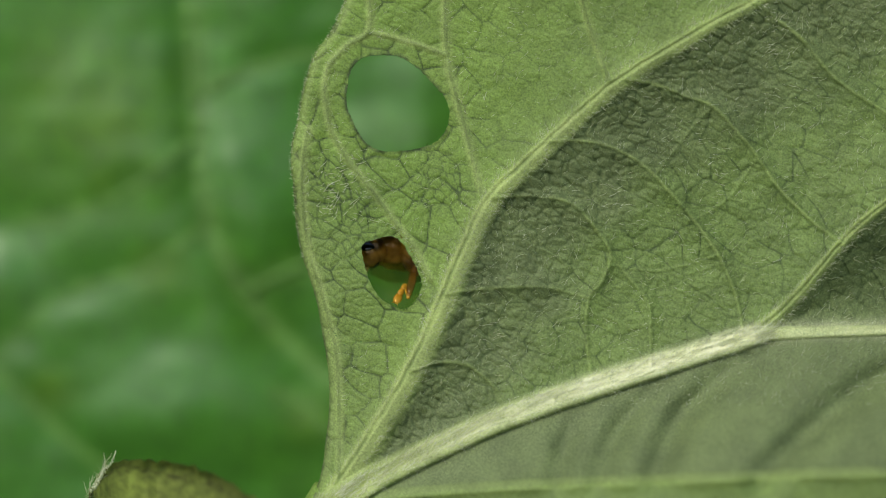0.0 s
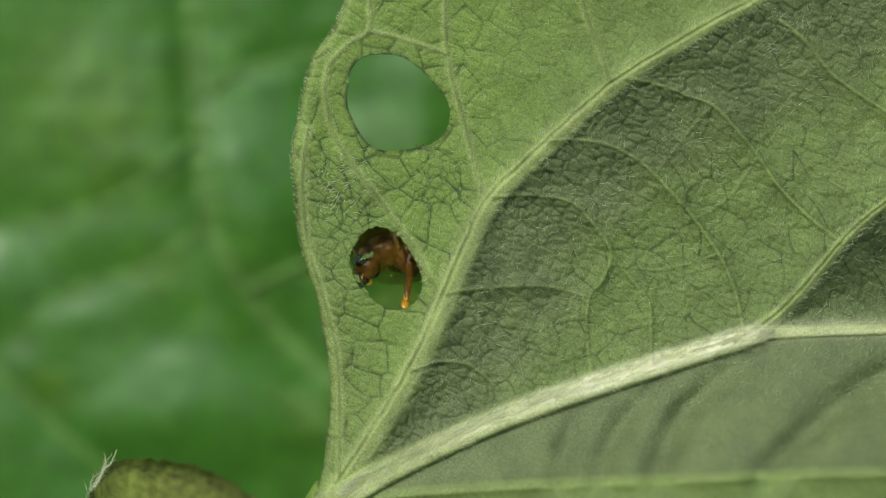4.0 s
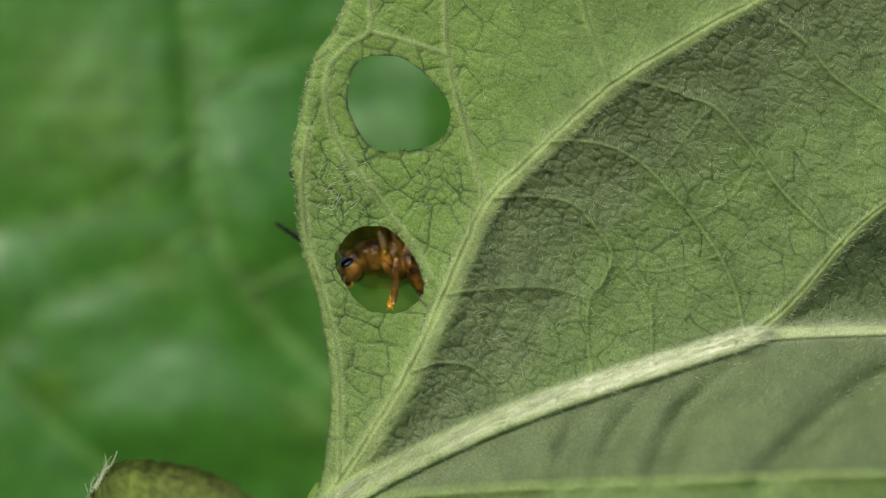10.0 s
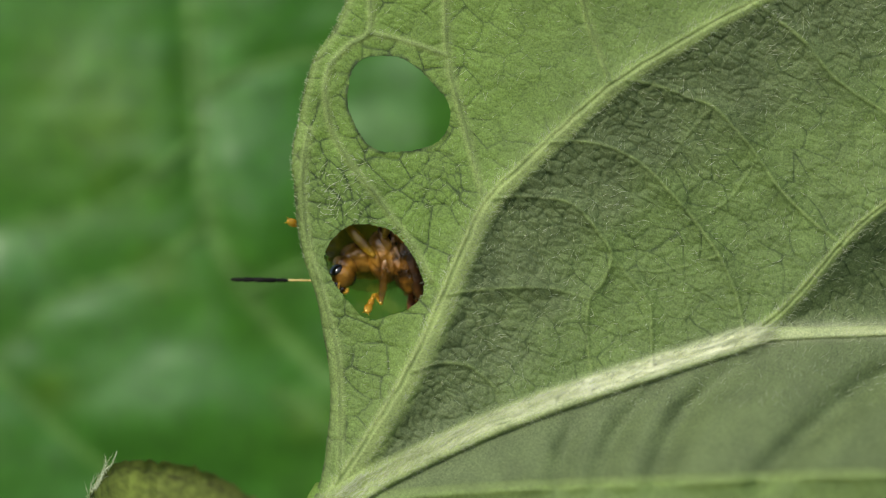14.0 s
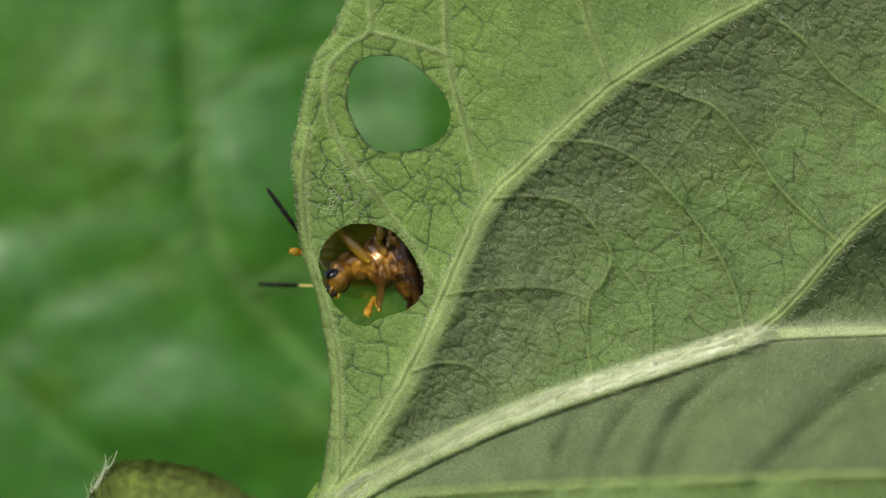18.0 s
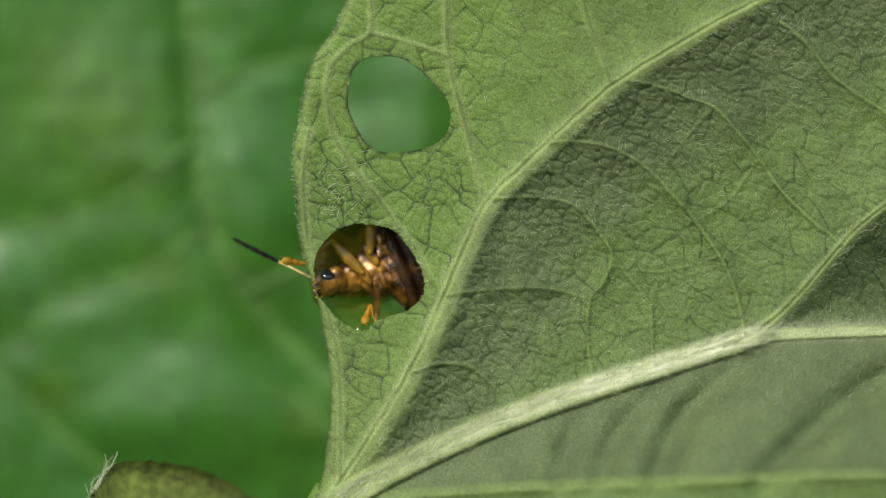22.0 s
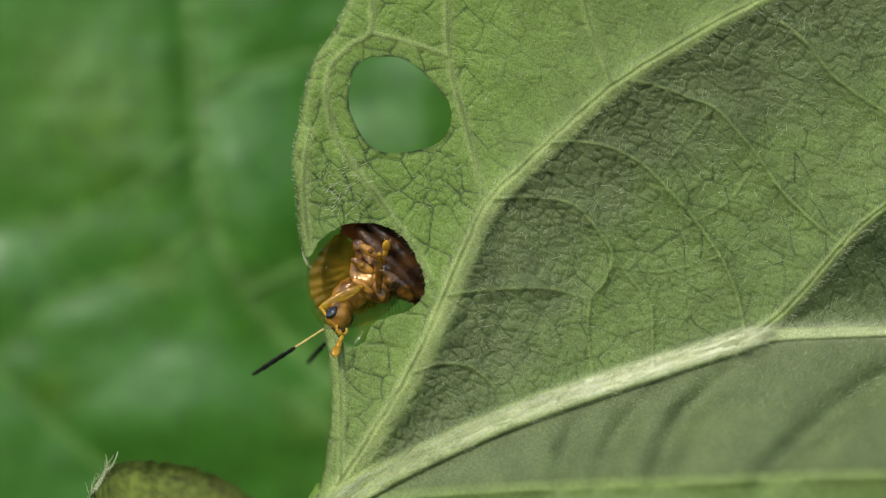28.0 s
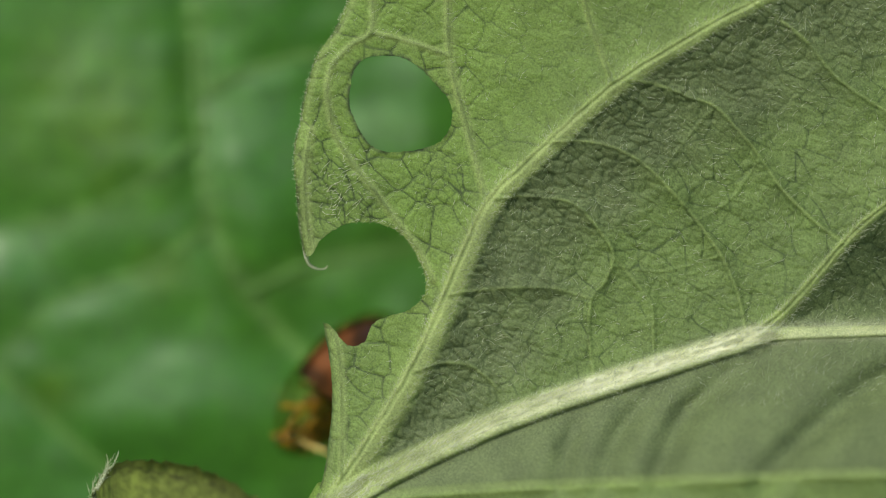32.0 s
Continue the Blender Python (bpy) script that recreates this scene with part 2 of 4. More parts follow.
# ---- the eaten leaf ----
RIM = smooth([(610, 0), (598, 30), (578, 66), (558, 92), (546, 122), (537, 155), (530, 188), (526, 216), (517, 250), (514, 290),
              (519, 335), (523, 385), (531, 440), (547, 490), (560, 535), (572, 600), (581, 660), (582, 720), (577, 780),
              (570, 830), (556, 875), (530, 930), (560, 985), (660, 1080), (900, 1250), (1300, 1380), (1800, 1330), (2300, 1120),
              (2800, 800), (3250, 420), (2850, 60), (2350, -330), (1850, -580), (1350, -640), (950, -500), (740, -280), (650, -100)], True)
ROUND_HOLE = smooth([(618, 135), (628, 112), (648, 100), (680, 97), (712, 103), (740, 122), (765, 148), (786, 172), (795, 196),
                     (792, 222), (775, 248), (745, 262), (710, 267), (678, 268), (655, 258), (635, 236), (620, 205), (613, 178)], True)
START_HOLE = smooth([(641, 434), (664, 424), (692, 418), (711, 430), (722, 448), (735, 470), (746, 500), (738, 528), (716, 547),
                     (696, 543), (672, 526), (656, 502), (644, 466)], True)
END_HOLE = smooth([(545, 452), (562, 424), (588, 404), (612, 394), (650, 393), (688, 403), (718, 428), (738, 465), (748, 500),
                   (740, 530), (712, 550), (677, 560), (652, 576), (642, 602), (620, 612), (600, 603), (584, 580), (570, 570),
                   (520, 572), (470, 540), (470, 470), (510, 455)], True)

V_DIAG = smooth([(592, 872), (646, 792), (706, 694), (756, 599), (796, 504), (826, 434), (867, 354), (936, 285), (1006, 220),
                 (1086, 150), (1176, 93), (1266, 39), (1346, -3), (1600, -150), (2000, -330), (2500, -300)])
V_MID = smooth([(560, 903), (610, 879), (680, 838), (760, 798), (850, 757), (950, 718), (1050, 684), (1150, 652), (1250, 620), (1330, 597),
                (1400, 589), (1568, 584), (1900, 568), (2500, 500), (3230, 420)])
V_RIGHT = smooth([(1340, 588), (1390, 546), (1440, 490), (1500, 420), (1568, 362), (1800, 200), (2200, 0), (2600, -100)])
V_LOW = smooth([(600, 885), (800, 868), (1000, 857), (1250, 848), (1568, 838), (2100, 850), (2500, 900)])
# smaller veins: half width, height, line
TWIGS = [(6.0, 3.0, [(600, 850), (600, 720), (594, 620), (572, 530), (547, 445), (537, 370), (535, 300), (545, 230)]),
         (6.0, 4.5, [(852, 342), (836, 280), (821, 220), (805, 160), (791, 100), (787, 0), (783, -150)]),
         (5.0, 3.5, [(762, 495), (735, 440), (700, 395), (660, 340), (620, 290), (590, 240), (577, 190), (575, 140), (590, 105), (622, 76), (652, 56), (654, 0), (640, -60)]),
         (4.5, 3.5, [(652, 58), (690, 65), (740, 80), (787, 97)]),
         (5.0, 4.0, [(1078, 140), (1055, 80), (1035, 20), (1020, -60)]),
         (3.2, 2.7, [(970, 250), (1030, 250), (1078, 259), (1120, 280), (1152, 304), (1190, 345), (1227, 388), (1268, 446), (1295, 501), (1310, 555), (1314, 592)]),
         (3.2, 2.7, [(870, 350), (930, 347), (989, 353), (1023, 368), (1057, 409), (1081, 450), (1064, 500), (1042, 528), (1037, 596), (1047, 668)]),
         (3.2, 2.7, [(1105, 140), (1160, 150), (1214, 171), (1261, 188), (1295, 222), (1336, 270), (1377, 331), (1438, 392), (1482, 425), (1500, 440)]),
         (3.2, 2.4, [(790, 520), (860, 511), (940, 508), (982, 511), (1040, 528)]),
         (3.2, 2.4, [(728, 656), (770, 644), (801, 641), (836, 651), (880, 690)]),
         (3.5, 2.7, [(1330, 0), (1420, 70), (1480, 140), (1568, 200), (1640, 260)]),
         (2.8, 2.0, [(1153, 648), (1151, 589), (1149, 540), (1120, 500), (1084, 455)]),
         (2.5, 1.6, [(1270, 452), (1210, 470), (1150, 480), (1085, 470)]),
         (2.5, 1.6, [(1230, 390), (1290, 350), (1340, 280)]),
         (2.5, 1.6, [(1160, 310), (1190, 270), (1240, 210), (1262, 190)]),
         (28.0, -29.0, [(1345, 612), (1270, 665), (1205, 740), (1160, 840)]),
         (30.0, -32.0, [(1600, 635), (1490, 715), (1410, 785), (1345, 850)]),
         (24.0, -20.0, [(1180, 655), (1120, 720), (1080, 790), (1060, 850)]),
         (22.0, -17.0, [(1040, 700), (1005, 765), (985, 850)])]
TWIGS = [(w, h, smooth(p)) for w, h, p in TWIGS]


def leaf_field(u, v):
    """Signed distance to the eaten leaf's final outline."""
    j = 2.2 * fbm(u / 14, v / 14, 5) + 1.2 * vnoise(u / 4.5, v / 4.5, 9)
    d = inside(u, v, RIM) + 0.7 * j
    d = np.maximum(d, -inside(u, v, ROUND_HOLE) + 0.8 * j)
    return np.maximum(d, -inside(u, v, END_HOLE) + 1.3 * j)


def relief(u, v):
    """Depth of the leaf's face in metres, and its fields of vein, dark lines (veinlets, grooves, crinkles) and felted,
    sheen-grey tone.
    """
    d1, s1 = along(u, v, V_DIAG)
    d2, s2 = along(u, v, V_MID)
    d3, s3 = along(u, v, V_RIGHT)
    d4, s4 = along(u, v, V_LOW)
    mid_v = np.interp(u, V_MID[:, 0], V_MID[:, 1])
    diag_v = np.interp(u, V_DIAG[:, 0], V_DIAG[:, 1])
    below = np.maximum(v - mid_v, 0)
    low = below > 0
    left = v < diag_v                                  # the panel beyond the slanting vein
    near = np.minimum(np.minimum(d1, d2), d3)
    y = np.where(left, 26 * (1 - np.exp(-d1 / 90)) + 0.10 * d1, 36 * (1 - np.exp(-np.maximum(near - 18, 0) / 120)))
    low_v = np.interp(u, V_LOW[:, 0], V_LOW[:, 1])
    y = np.where(low, 8 * (1 - np.exp(-below / 16)) - 0.68 * np.minimum(below, 420) - 0.22 * np.clip(below - 110, 0, 300) + 0.9 * np.clip(v - low_v - 6, 0, 300), y)
    y = y + np.where(low, 0, 0.02 * np.maximum(300 - v, 0) - 0.00034 * np.maximum(330 - v, 0) ** 2 * np.clip((u - 700) / 300, 0, 1) * (1 - 0.8 * np.clip((u - 1150) / 250, 0, 1))) + np.maximum(u - 1568, 0) * 0.12
    fold = (u > 1345) & (v < mid_v) & (v > np.interp(u, V_RIGHT[:, 0], V_RIGHT[:, 1]))
    y = y + np.where(fold, 0.45 * d3 * (1 - np.exp(-d2 / 20)), 0)
    w1 = np.interp(s1, [0, 0.3, 0.45, 1], [22, 18, 15, 5])
    w2 = np.interp(s2, [0, 0.25, 0.62, 0.68, 1], [22, 21, 18, 11, 4])
    w3, w4 = np.interp(s3, [0, 1], [13, 4]), np.interp(s4, [0, 1], [11, 11])
    far_side = np.where(left, 1.0, -1.0)
    vein = np.zeros(u.shape)
    d1v = np.where(left, d1 * 1.25, d1 * 0.72)
    for d, w, h, tone in ((d1v, w1, 0.46, 0.66), (d2, w2, 0.70, 0.85), (d3, w3, 0.50, 0.62), (d4, w4, 0.5, 0.20)):
        round_top = np.exp(-(d / (w * 0.95)) ** 2) if h < 0.55 else np.sqrt(np.clip(1 - (d / (w * 1.15)) ** 4, 0, 1))
        y = y - round_top * w * h
        vein = np.maximum(vein, tone * np.clip((1.25 * w - d) / (0.55 * w), 0, 1) ** 1.3)
    # a ridge runs beside a narrow groove on the slanting veins
    side1 = d1 * far_side
    side3 = d3 * np.where(v < np.interp(u, V_RIGHT[:, 0], V_RIGHT[:, 1]), 1.0, -1.0)
    ragged = 2.2 * fbm(u / 22, v / 22, 17)
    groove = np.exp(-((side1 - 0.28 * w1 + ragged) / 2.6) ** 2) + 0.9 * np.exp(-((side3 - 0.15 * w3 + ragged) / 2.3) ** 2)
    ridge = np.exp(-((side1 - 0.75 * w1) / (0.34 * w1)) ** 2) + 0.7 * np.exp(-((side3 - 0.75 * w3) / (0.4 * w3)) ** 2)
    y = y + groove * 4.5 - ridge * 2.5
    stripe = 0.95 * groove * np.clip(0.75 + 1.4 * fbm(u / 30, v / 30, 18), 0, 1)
    vein = np.clip(vein + 0.14 * ridge, 0, 1)
    vein = vein + 0.30 * np.exp(-np.maximum(side1, 0) / 26) * np.where(left, 1, 0) * (1 - vein)
    for w, h, line in TWIGS:
        d, s = along(u, v, line)
        calm_end = np.clip((np.minimum(near, d3) - 14) / 70, 0, 1) * np.clip(s / 0.2, 0, 1) * np.clip((1 - s) / 0.2, 0, 1)
        if h < 0:
            y = y - h * np.exp(-(d / w) ** 2) * np.clip((below - 22) / 60, 0, 1)
            continue
        y = y - h * np.exp(-(d / w) ** 2) - (2.4 * h * np.exp(-(d / (5 * w)) ** 2) * calm_end if 1.9 < h < 2.9 else 0)
        worn = np.clip(0.62 + 1.1 * fbm(u / 45, v / 45, 19), 0, 1)
        vein = np.maximum(vein, (0.60 * np.exp(-(d / (1.35 * w)) ** 2) if h > 2.8 else 0.30 * (h / 2.7) ** 2 * worn * np.exp(-(d / w) ** 2)))
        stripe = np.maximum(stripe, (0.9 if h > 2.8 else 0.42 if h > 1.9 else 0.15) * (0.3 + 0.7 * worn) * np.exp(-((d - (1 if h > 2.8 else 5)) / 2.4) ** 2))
    wx, wy = 17 * fbm(u / 60, v / 60, 21, 2), 17 * fbm(u / 60, v / 60, 26, 2)
    ru_, rv_ = 0.84 * u + 0.54 * v + wx, 0.84 * v - 0.54 * u + wy
    big = cells(ru_ / 58, rv_ / 47, 2)
    small = cells(ru_ / 21, rv_ / 18, 7)
    tiny = cells(ru_ / 9, rv_ / 9, 11)
    calm = np.clip(1 - vein * 1.3, 0, 1)
    soft_low = np.where(low, 0.35, 1.0)
    coarse = np.where(left, 1.0, 0.45)
    plain = 1 - 0.55 * np.clip((u - 790) / 90, 0, 1) * np.clip((330 - v) / 150, 0, 1)
    y = y + calm * soft_low * (coarse * plain * (1.5 * np.exp(-(big / 0.10) ** 2) - 1.0 * np.clip(big, 0, 0.6))
                               + (0.4 + 0.6 * plain) * (1.05 * np.exp(-(small / 0.16) ** 2) - 0.6 * np.clip(small, 0, 0.5)) - 0.5 * np.clip(tiny, 0, 0.4))
    crease = np.where(left | low, 0.25, 1.0) * calm
    y = y + np.where(left | low, 9, 6) * fbm(u / 130, v / 130, 31) + 1.1 * fbm(u / 12, v / 12, 33) + crease * (3.0 * fbm(u / 42, v / 26, 35) + 2.6 * np.abs(fbm((u + 0.5 * v) / 26, (v - 0.5 * u) / 9, 36)))
    broken = np.clip(0.8 + 1.6 * fbm(u / 55, v / 55, 41), 0, 1)
    # darker lines along the recessed borders between cells
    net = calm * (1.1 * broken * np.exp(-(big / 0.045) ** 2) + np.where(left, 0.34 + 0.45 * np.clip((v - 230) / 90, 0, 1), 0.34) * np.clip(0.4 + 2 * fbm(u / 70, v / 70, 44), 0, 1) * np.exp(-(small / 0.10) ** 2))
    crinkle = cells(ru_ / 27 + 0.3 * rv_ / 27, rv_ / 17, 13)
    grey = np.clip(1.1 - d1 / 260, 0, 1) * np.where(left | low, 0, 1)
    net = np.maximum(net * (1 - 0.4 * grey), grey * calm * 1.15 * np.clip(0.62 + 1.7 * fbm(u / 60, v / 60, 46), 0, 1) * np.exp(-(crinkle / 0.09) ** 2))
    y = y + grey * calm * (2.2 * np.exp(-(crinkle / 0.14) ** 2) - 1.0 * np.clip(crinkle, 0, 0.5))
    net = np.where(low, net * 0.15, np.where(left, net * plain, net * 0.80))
    # hair-felt grey, deepened to paint in sheen, slopes and the fold's shade
    felt_sheen = np.where(left, 0.10 + 0.42 * np.clip((v - 240) / 200, 0, 1) * np.clip((760 - u) / 250, 0, 1) + 0.32 * np.clip((u - 800) / 300, 0, 1), np.clip(1.3 - d1 / 300, 0, 1) + 0.25 * np.clip(fbm(u / 90, v / 90, 51) + 0.25, 0, 1))
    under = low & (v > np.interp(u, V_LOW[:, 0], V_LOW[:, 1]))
    felt_sheen = np.where(low, np.where(under, 0.55, 1.0), np.where(fold, 0.95, np.where(left, felt_sheen, np.maximum(felt_sheen, 0.55)))) * calm
    # darker lines in the grooves and along the twigs
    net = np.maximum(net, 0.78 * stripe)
    # darker line round the hole, stronger on its left
    ring = np.abs(inside(u, v, ROUND_HOLE))
    net = np.maximum(net, np.clip(0.7 + 1.5 * fbm(u / 16, v / 16, 64) + (700 - u) / 260, 0, 1) * 1.2 * np.exp(-(ring / 4.5) ** 2))
    # the leaf margin curls back a little and is drawn thicker
    edge = np.clip(-inside(u, v, RIM), 0, 200)
    y = y + 10 * np.exp(-edge / 9)
    vein = np.maximum(vein, 0.25 * np.exp(-((edge - 9) / 6) ** 2)) * np.clip(1 - stripe, 0.35, 1)
    net = np.maximum(net, np.clip(0.75 + 1.2 * fbm(u / 25, v / 25, 66), 0, 1) * np.exp(-(edge / 3.5) ** 2))
    return y * S, vein, np.clip(net, 0, 1), np.clip(felt_sheen, 0, 1)


def midrib_sheen(u, v):
    """The midrib's white hairs and its bright highlight, painted as colour just above the middle."""
    d, s = along(u, v, V_MID)
    d = np.abs(d + np.where(v < np.interp(u, V_MID[:, 0], V_MID[:, 1]), -3.0, 3.0))
    core = np.clip(1.25 * np.exp(-(d / 13) ** 2) + 0.25 * np.exp(-(d / 20) ** 4), 0, 1)
    return core * np.interp(s, [0.1, 0.3, 0.45, 0.64, 0.68], [0.0, 0.4, 0.95, 1.0, 0.25]) * np.clip(0.9 + 0.7 * fbm((u - 0.35 * v) / 30, (v + 0.35 * u) / 3.2, 81), 0, 1)


us = steps(450, 3320, 506, 1580, 2.3)
vs = steps(-660, 1400, -12, 894, 2.3)
u0, v0, quads = net_of(us, vs)
u1, v1, inner = snap(u0, v0, us, vs, leaf_field)
y1, vein1, net1, felt_sheen1 = relief(u1, v1)
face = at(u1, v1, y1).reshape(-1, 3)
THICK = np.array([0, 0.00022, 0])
fields = {"pale": midrib_sheen(u1, v1).ravel(), "vein": vein1.ravel(), "net": net1.ravel(), "felt_sheen": felt_sheen1.ravel()}
keep = (inner.ravel()[quads] <= 0).all(1)
eaten_leaf = new("eaten_leaf")
eaten_leaf.location = at(np.array(570.0), np.array(878.0), np.array(0.0008))
tagged(eaten_leaf, "green hairy leaf underside with pale veins and a round chewed hole", "leaf")
HOME = np.array(eaten_leaf.location)
qs = quads[keep]
qu, qv = u1.ravel()[qs].mean(1), v1.ravel()[qs].mean(1)
rest = np.ones(len(qs), bool)
for name, line, halves in (("midrib", V_MID, ((0, 0.25, 0.62, 0.68, 1), (24, 23, 19, 12, 4))), ("side_vein", V_DIAG, ((0, 0.45, 1), (21, 16, 5))),
                           ("side_vein", V_RIGHT, ((0, 1), (13, 4))), ("side_vein", V_LOW, ((0, 1), (9, 8)))):
    d, s = along(qu, qv, line)
    mine = rest & (d < 1.5 * np.interp(s, *halves))
    rest &= ~mine
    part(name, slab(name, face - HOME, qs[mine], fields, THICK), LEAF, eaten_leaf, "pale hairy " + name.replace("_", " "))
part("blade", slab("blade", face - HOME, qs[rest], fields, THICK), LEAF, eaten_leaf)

# the stalk that carries the leaf, running down and away from the base
bm = bmesh.new()
stalk = [Vector(p) * MM for p in ((0.1, -0.15, 0.25), (-0.35, 0.1, -0.5), (-0.9, 0.9, -2.2), (-1.2, 2.5, -6.0), (-0.6, 5.0, -14.0), (1.5, 9.0, -30.0))]
for p, q in zip(stalk, stalk[1:]):
    tube(bm, p, q, 0.00042, 0.00042, 12)
part("leaf_stalk", bm, LEAF, eaten_leaf, "pale green hairy leaf stalk")

# hairs: felt between the veins, denser along the veins and the rim
rng = np.random.default_rng(4)


def hair_places(n, lo, hi, weight):
    u, v = rng.uniform(lo[0], hi[0], n * 6), rng.uniform(lo[1], hi[1], n * 6)
    w = weight(u, v) * (leaf_field(u, v) < -12)
    pick = np.flatnonzero(rng.uniform(0, 1, n * 6) < w)[:n]
    return u[pick], v[pick]


def hair_weight(u, v):
    _, vein, net, felt_sheen = relief(u, v)
    return 0.06 + 0.07 * felt_sheen + 0.14 * vein + 0.5 * np.exp(-((u - 600) / 50) ** 2 - ((v - 330) / 45) ** 2) + 0.3 * np.exp(-((u - 1360) / 60) ** 2 - ((v - 70) / 30) ** 2)


hu, hv = hair_places(4800, (510, -10), (1590, 720), hair_weight)
hy, hvein, _, hfelt_sheen = relief(hu, hv)
combed = np.exp(-((hu - 600) / 55) ** 2 - ((hv - 330) / 50) ** 2)
over = hv < np.interp(hu, V_DIAG[:, 0], V_DIAG[:, 1])
turn = 2.2 * fbm(hu / 80, hv / 80, 61) * (1 - 0.7 * combed) + rng.normal(0, 0.38, len(hu)) + np.where(over, 0.25, 0.75)
lift = rng.uniform(0.0, 0.2, len(hu))
ways = np.stack([np.cos(turn) * np.cos(lift), -np.sin(lift), np.sin(turn) * np.cos(lift)], -1)
long = S * rng.uniform(8, 21, len(hu)) * np.where(hvein > 0.5, 0.75, 1)
part("hairs", strands("hairs", at(hu, hv, hy) - HOME, ways, long, S * np.where(combed > 0.3, 0.85, 0.42), 2, 0.55, 4), HAIR, eaten_leaf, "fine pale hairs of the leaf", "stuff")

# short fuzz that stands along both edges of the large veins
fu, fv, fa = [], [], []
for line, half, n, last in ((V_DIAG, 19, 900, 62), (V_MID, 20, 900, 50), (V_RIGHT, 12, 250, 20)):
    k = rng.integers(0, last, n)
    f = rng.uniform(0, 1, (n, 1))
    p = line[k] * (1 - f) + line[k + 1] * f
    way = line[k + 1] - line[k]
    way = way / np.linalg.norm(way, axis=1, keepdims=True)
    side = np.where(rng.uniform(0, 1, n) < 0.5, 1.0, -1.0)
    off = np.stack([-way[:, 1], way[:, 0]], 1) * side[:, None]
    p = p + off * half * rng.uniform(0.5, 1.05, (n, 1))
    fu.append(p[:, 0]), fv.append(p[:, 1])
    fa.append(np.arctan2(-(0.8 * off[:, 1] + 0.8 * way[:, 1]), 0.8 * off[:, 0] + 0.8 * way[:, 0]))
fu, fv, fa = np.concatenate(fu), np.concatenate(fv), np.concatenate(fa) + rng.normal(0, 0.4, 2050)
fine = leaf_field(fu, fv) < -8
fu, fv, fa = fu[fine], fv[fine], fa[fine]
fy, _, _, _ = relief(fu, fv)
ways = np.stack([np.cos(fa), -0.25 + 0 * fa, np.sin(fa)], -1)
part("vein_fuzz", strands("vein_fuzz", at(fu, fv, fy) - HOME, ways, S * rng.uniform(6, 14, len(fu)), 0.42 * S, 6, 0.4), HAIR, eaten_leaf, "short pale fuzz along the veins", "stuff")

# silky hairs combed along the midrib
k = rng.integers(3, 48, 900)
f = rng.uniform(0, 1, (900, 1))
p = V_MID[k] * (1 - f) + V_MID[k + 1] * f
way = V_MID[k + 1] - V_MID[k]
way = way / np.linalg.norm(way, axis=1, keepdims=True)
p = p + np.stack([-way[:, 1], way[:, 0]], 1) * rng.uniform(-17, 14, (900, 1))
sy, _, _, _ = relief(p[:, 0], p[:, 1])
ang = np.arctan2(-way[:, 1], way[:, 0]) + rng.normal(0.12, 0.16, 900)
ways = np.stack([np.cos(ang), -0.10 + 0 * ang, np.sin(ang)], -1)
part("midrib_silk", strands("midrib_silk", at(p[:, 0], p[:, 1], sy) - HOME, ways, S * rng.uniform(14, 34, 900), 0.40 * S, 8, 0.25), SILK, eaten_leaf,
     "white silky hairs lying along the midrib", "stuff")

# fringe hairs on the leaf margin
k = rng.integers(0, len(RIM) - 120, 300)
ru, rv = RIM[k, 0] + rng.uniform(-1, 4, 300), RIM[k, 1] + rng.uniform(-8, 8, 300)
ok = (rv > -10) & (rv < 890) & (leaf_field(ru, rv) < 2) & (ru < 700)
ru, rv = ru[ok], rv[ok]
ry, _, _, _ = relief(ru, rv)
ang = rng.normal(2.6, 0.6, len(ru))
ways = np.stack([np.cos(ang), -0.2 + 0 * ang, np.sin(ang)], -1)
part("margin_hairs", strands("margin_hairs", at(ru, rv, ry) - HOME, ways, S * rng.uniform(2, 6.5, len(ru)), 0.45 * S, 3), HAIR, eaten_leaf,
     "short pale hairs along the leaf margin", "stuff")

# pale fringe on the bitten edge beside the slanting vein
k = rng.uniform(0, 1, 70)
edge_line = smooth([(622, 390), (660, 391), (694, 402), (722, 430), (741, 466), (752, 502), (742, 534)])
eu = np.interp(k, np.linspace(0, 1, len(edge_line)), edge_line[:, 0]) + rng.uniform(0, 5, 70)
ev = np.interp(k, np.linspace(0, 1, len(edge_line)), edge_line[:, 1]) - rng.uniform(0, 4, 70)
ok = leaf_field(eu, ev) < 0
eu, ev = eu[ok], ev[ok]
ey, _, _, _ = relief(eu, ev)
ang = rng.normal(3.5, 0.5, len(eu))
ways = np.stack([np.cos(ang), -0.15 + 0 * ang, np.sin(ang)], -1)
part("edge_hairs", strands("edge_hairs", at(eu, ev, ey) - HOME, ways, S * rng.uniform(5, 13, len(eu)), 0.42 * S, 9, 0.4), HAIR, eaten_leaf,
     "short pale hairs along the bitten edge", "stuff")

# the curled fibre left hanging at the torn corner
bm = bmesh.new()
curl = smooth([(534, 436), (537, 455), (543, 468), (556, 475), (569, 475), (575, 470)], False, 4)
FIBRE_DEEP = relief(curl[:1, 0], curl[:1, 1])[0][0] + 0.00038
for k in range(len(curl) - 1):
    p, q = (Vector(at(c[0], c[1], np.array(FIBRE_DEEP)) - at(curl[0, 0], curl[0, 1], np.array(FIBRE_DEEP))) for c in (curl[k], curl[k + 1]))
    tube(bm, p, q, 4.2 * S * (1 - 0.75 * k / len(curl)), 4.2 * S * (1 - 0.75 * (k + 1) / len(curl)), 8)
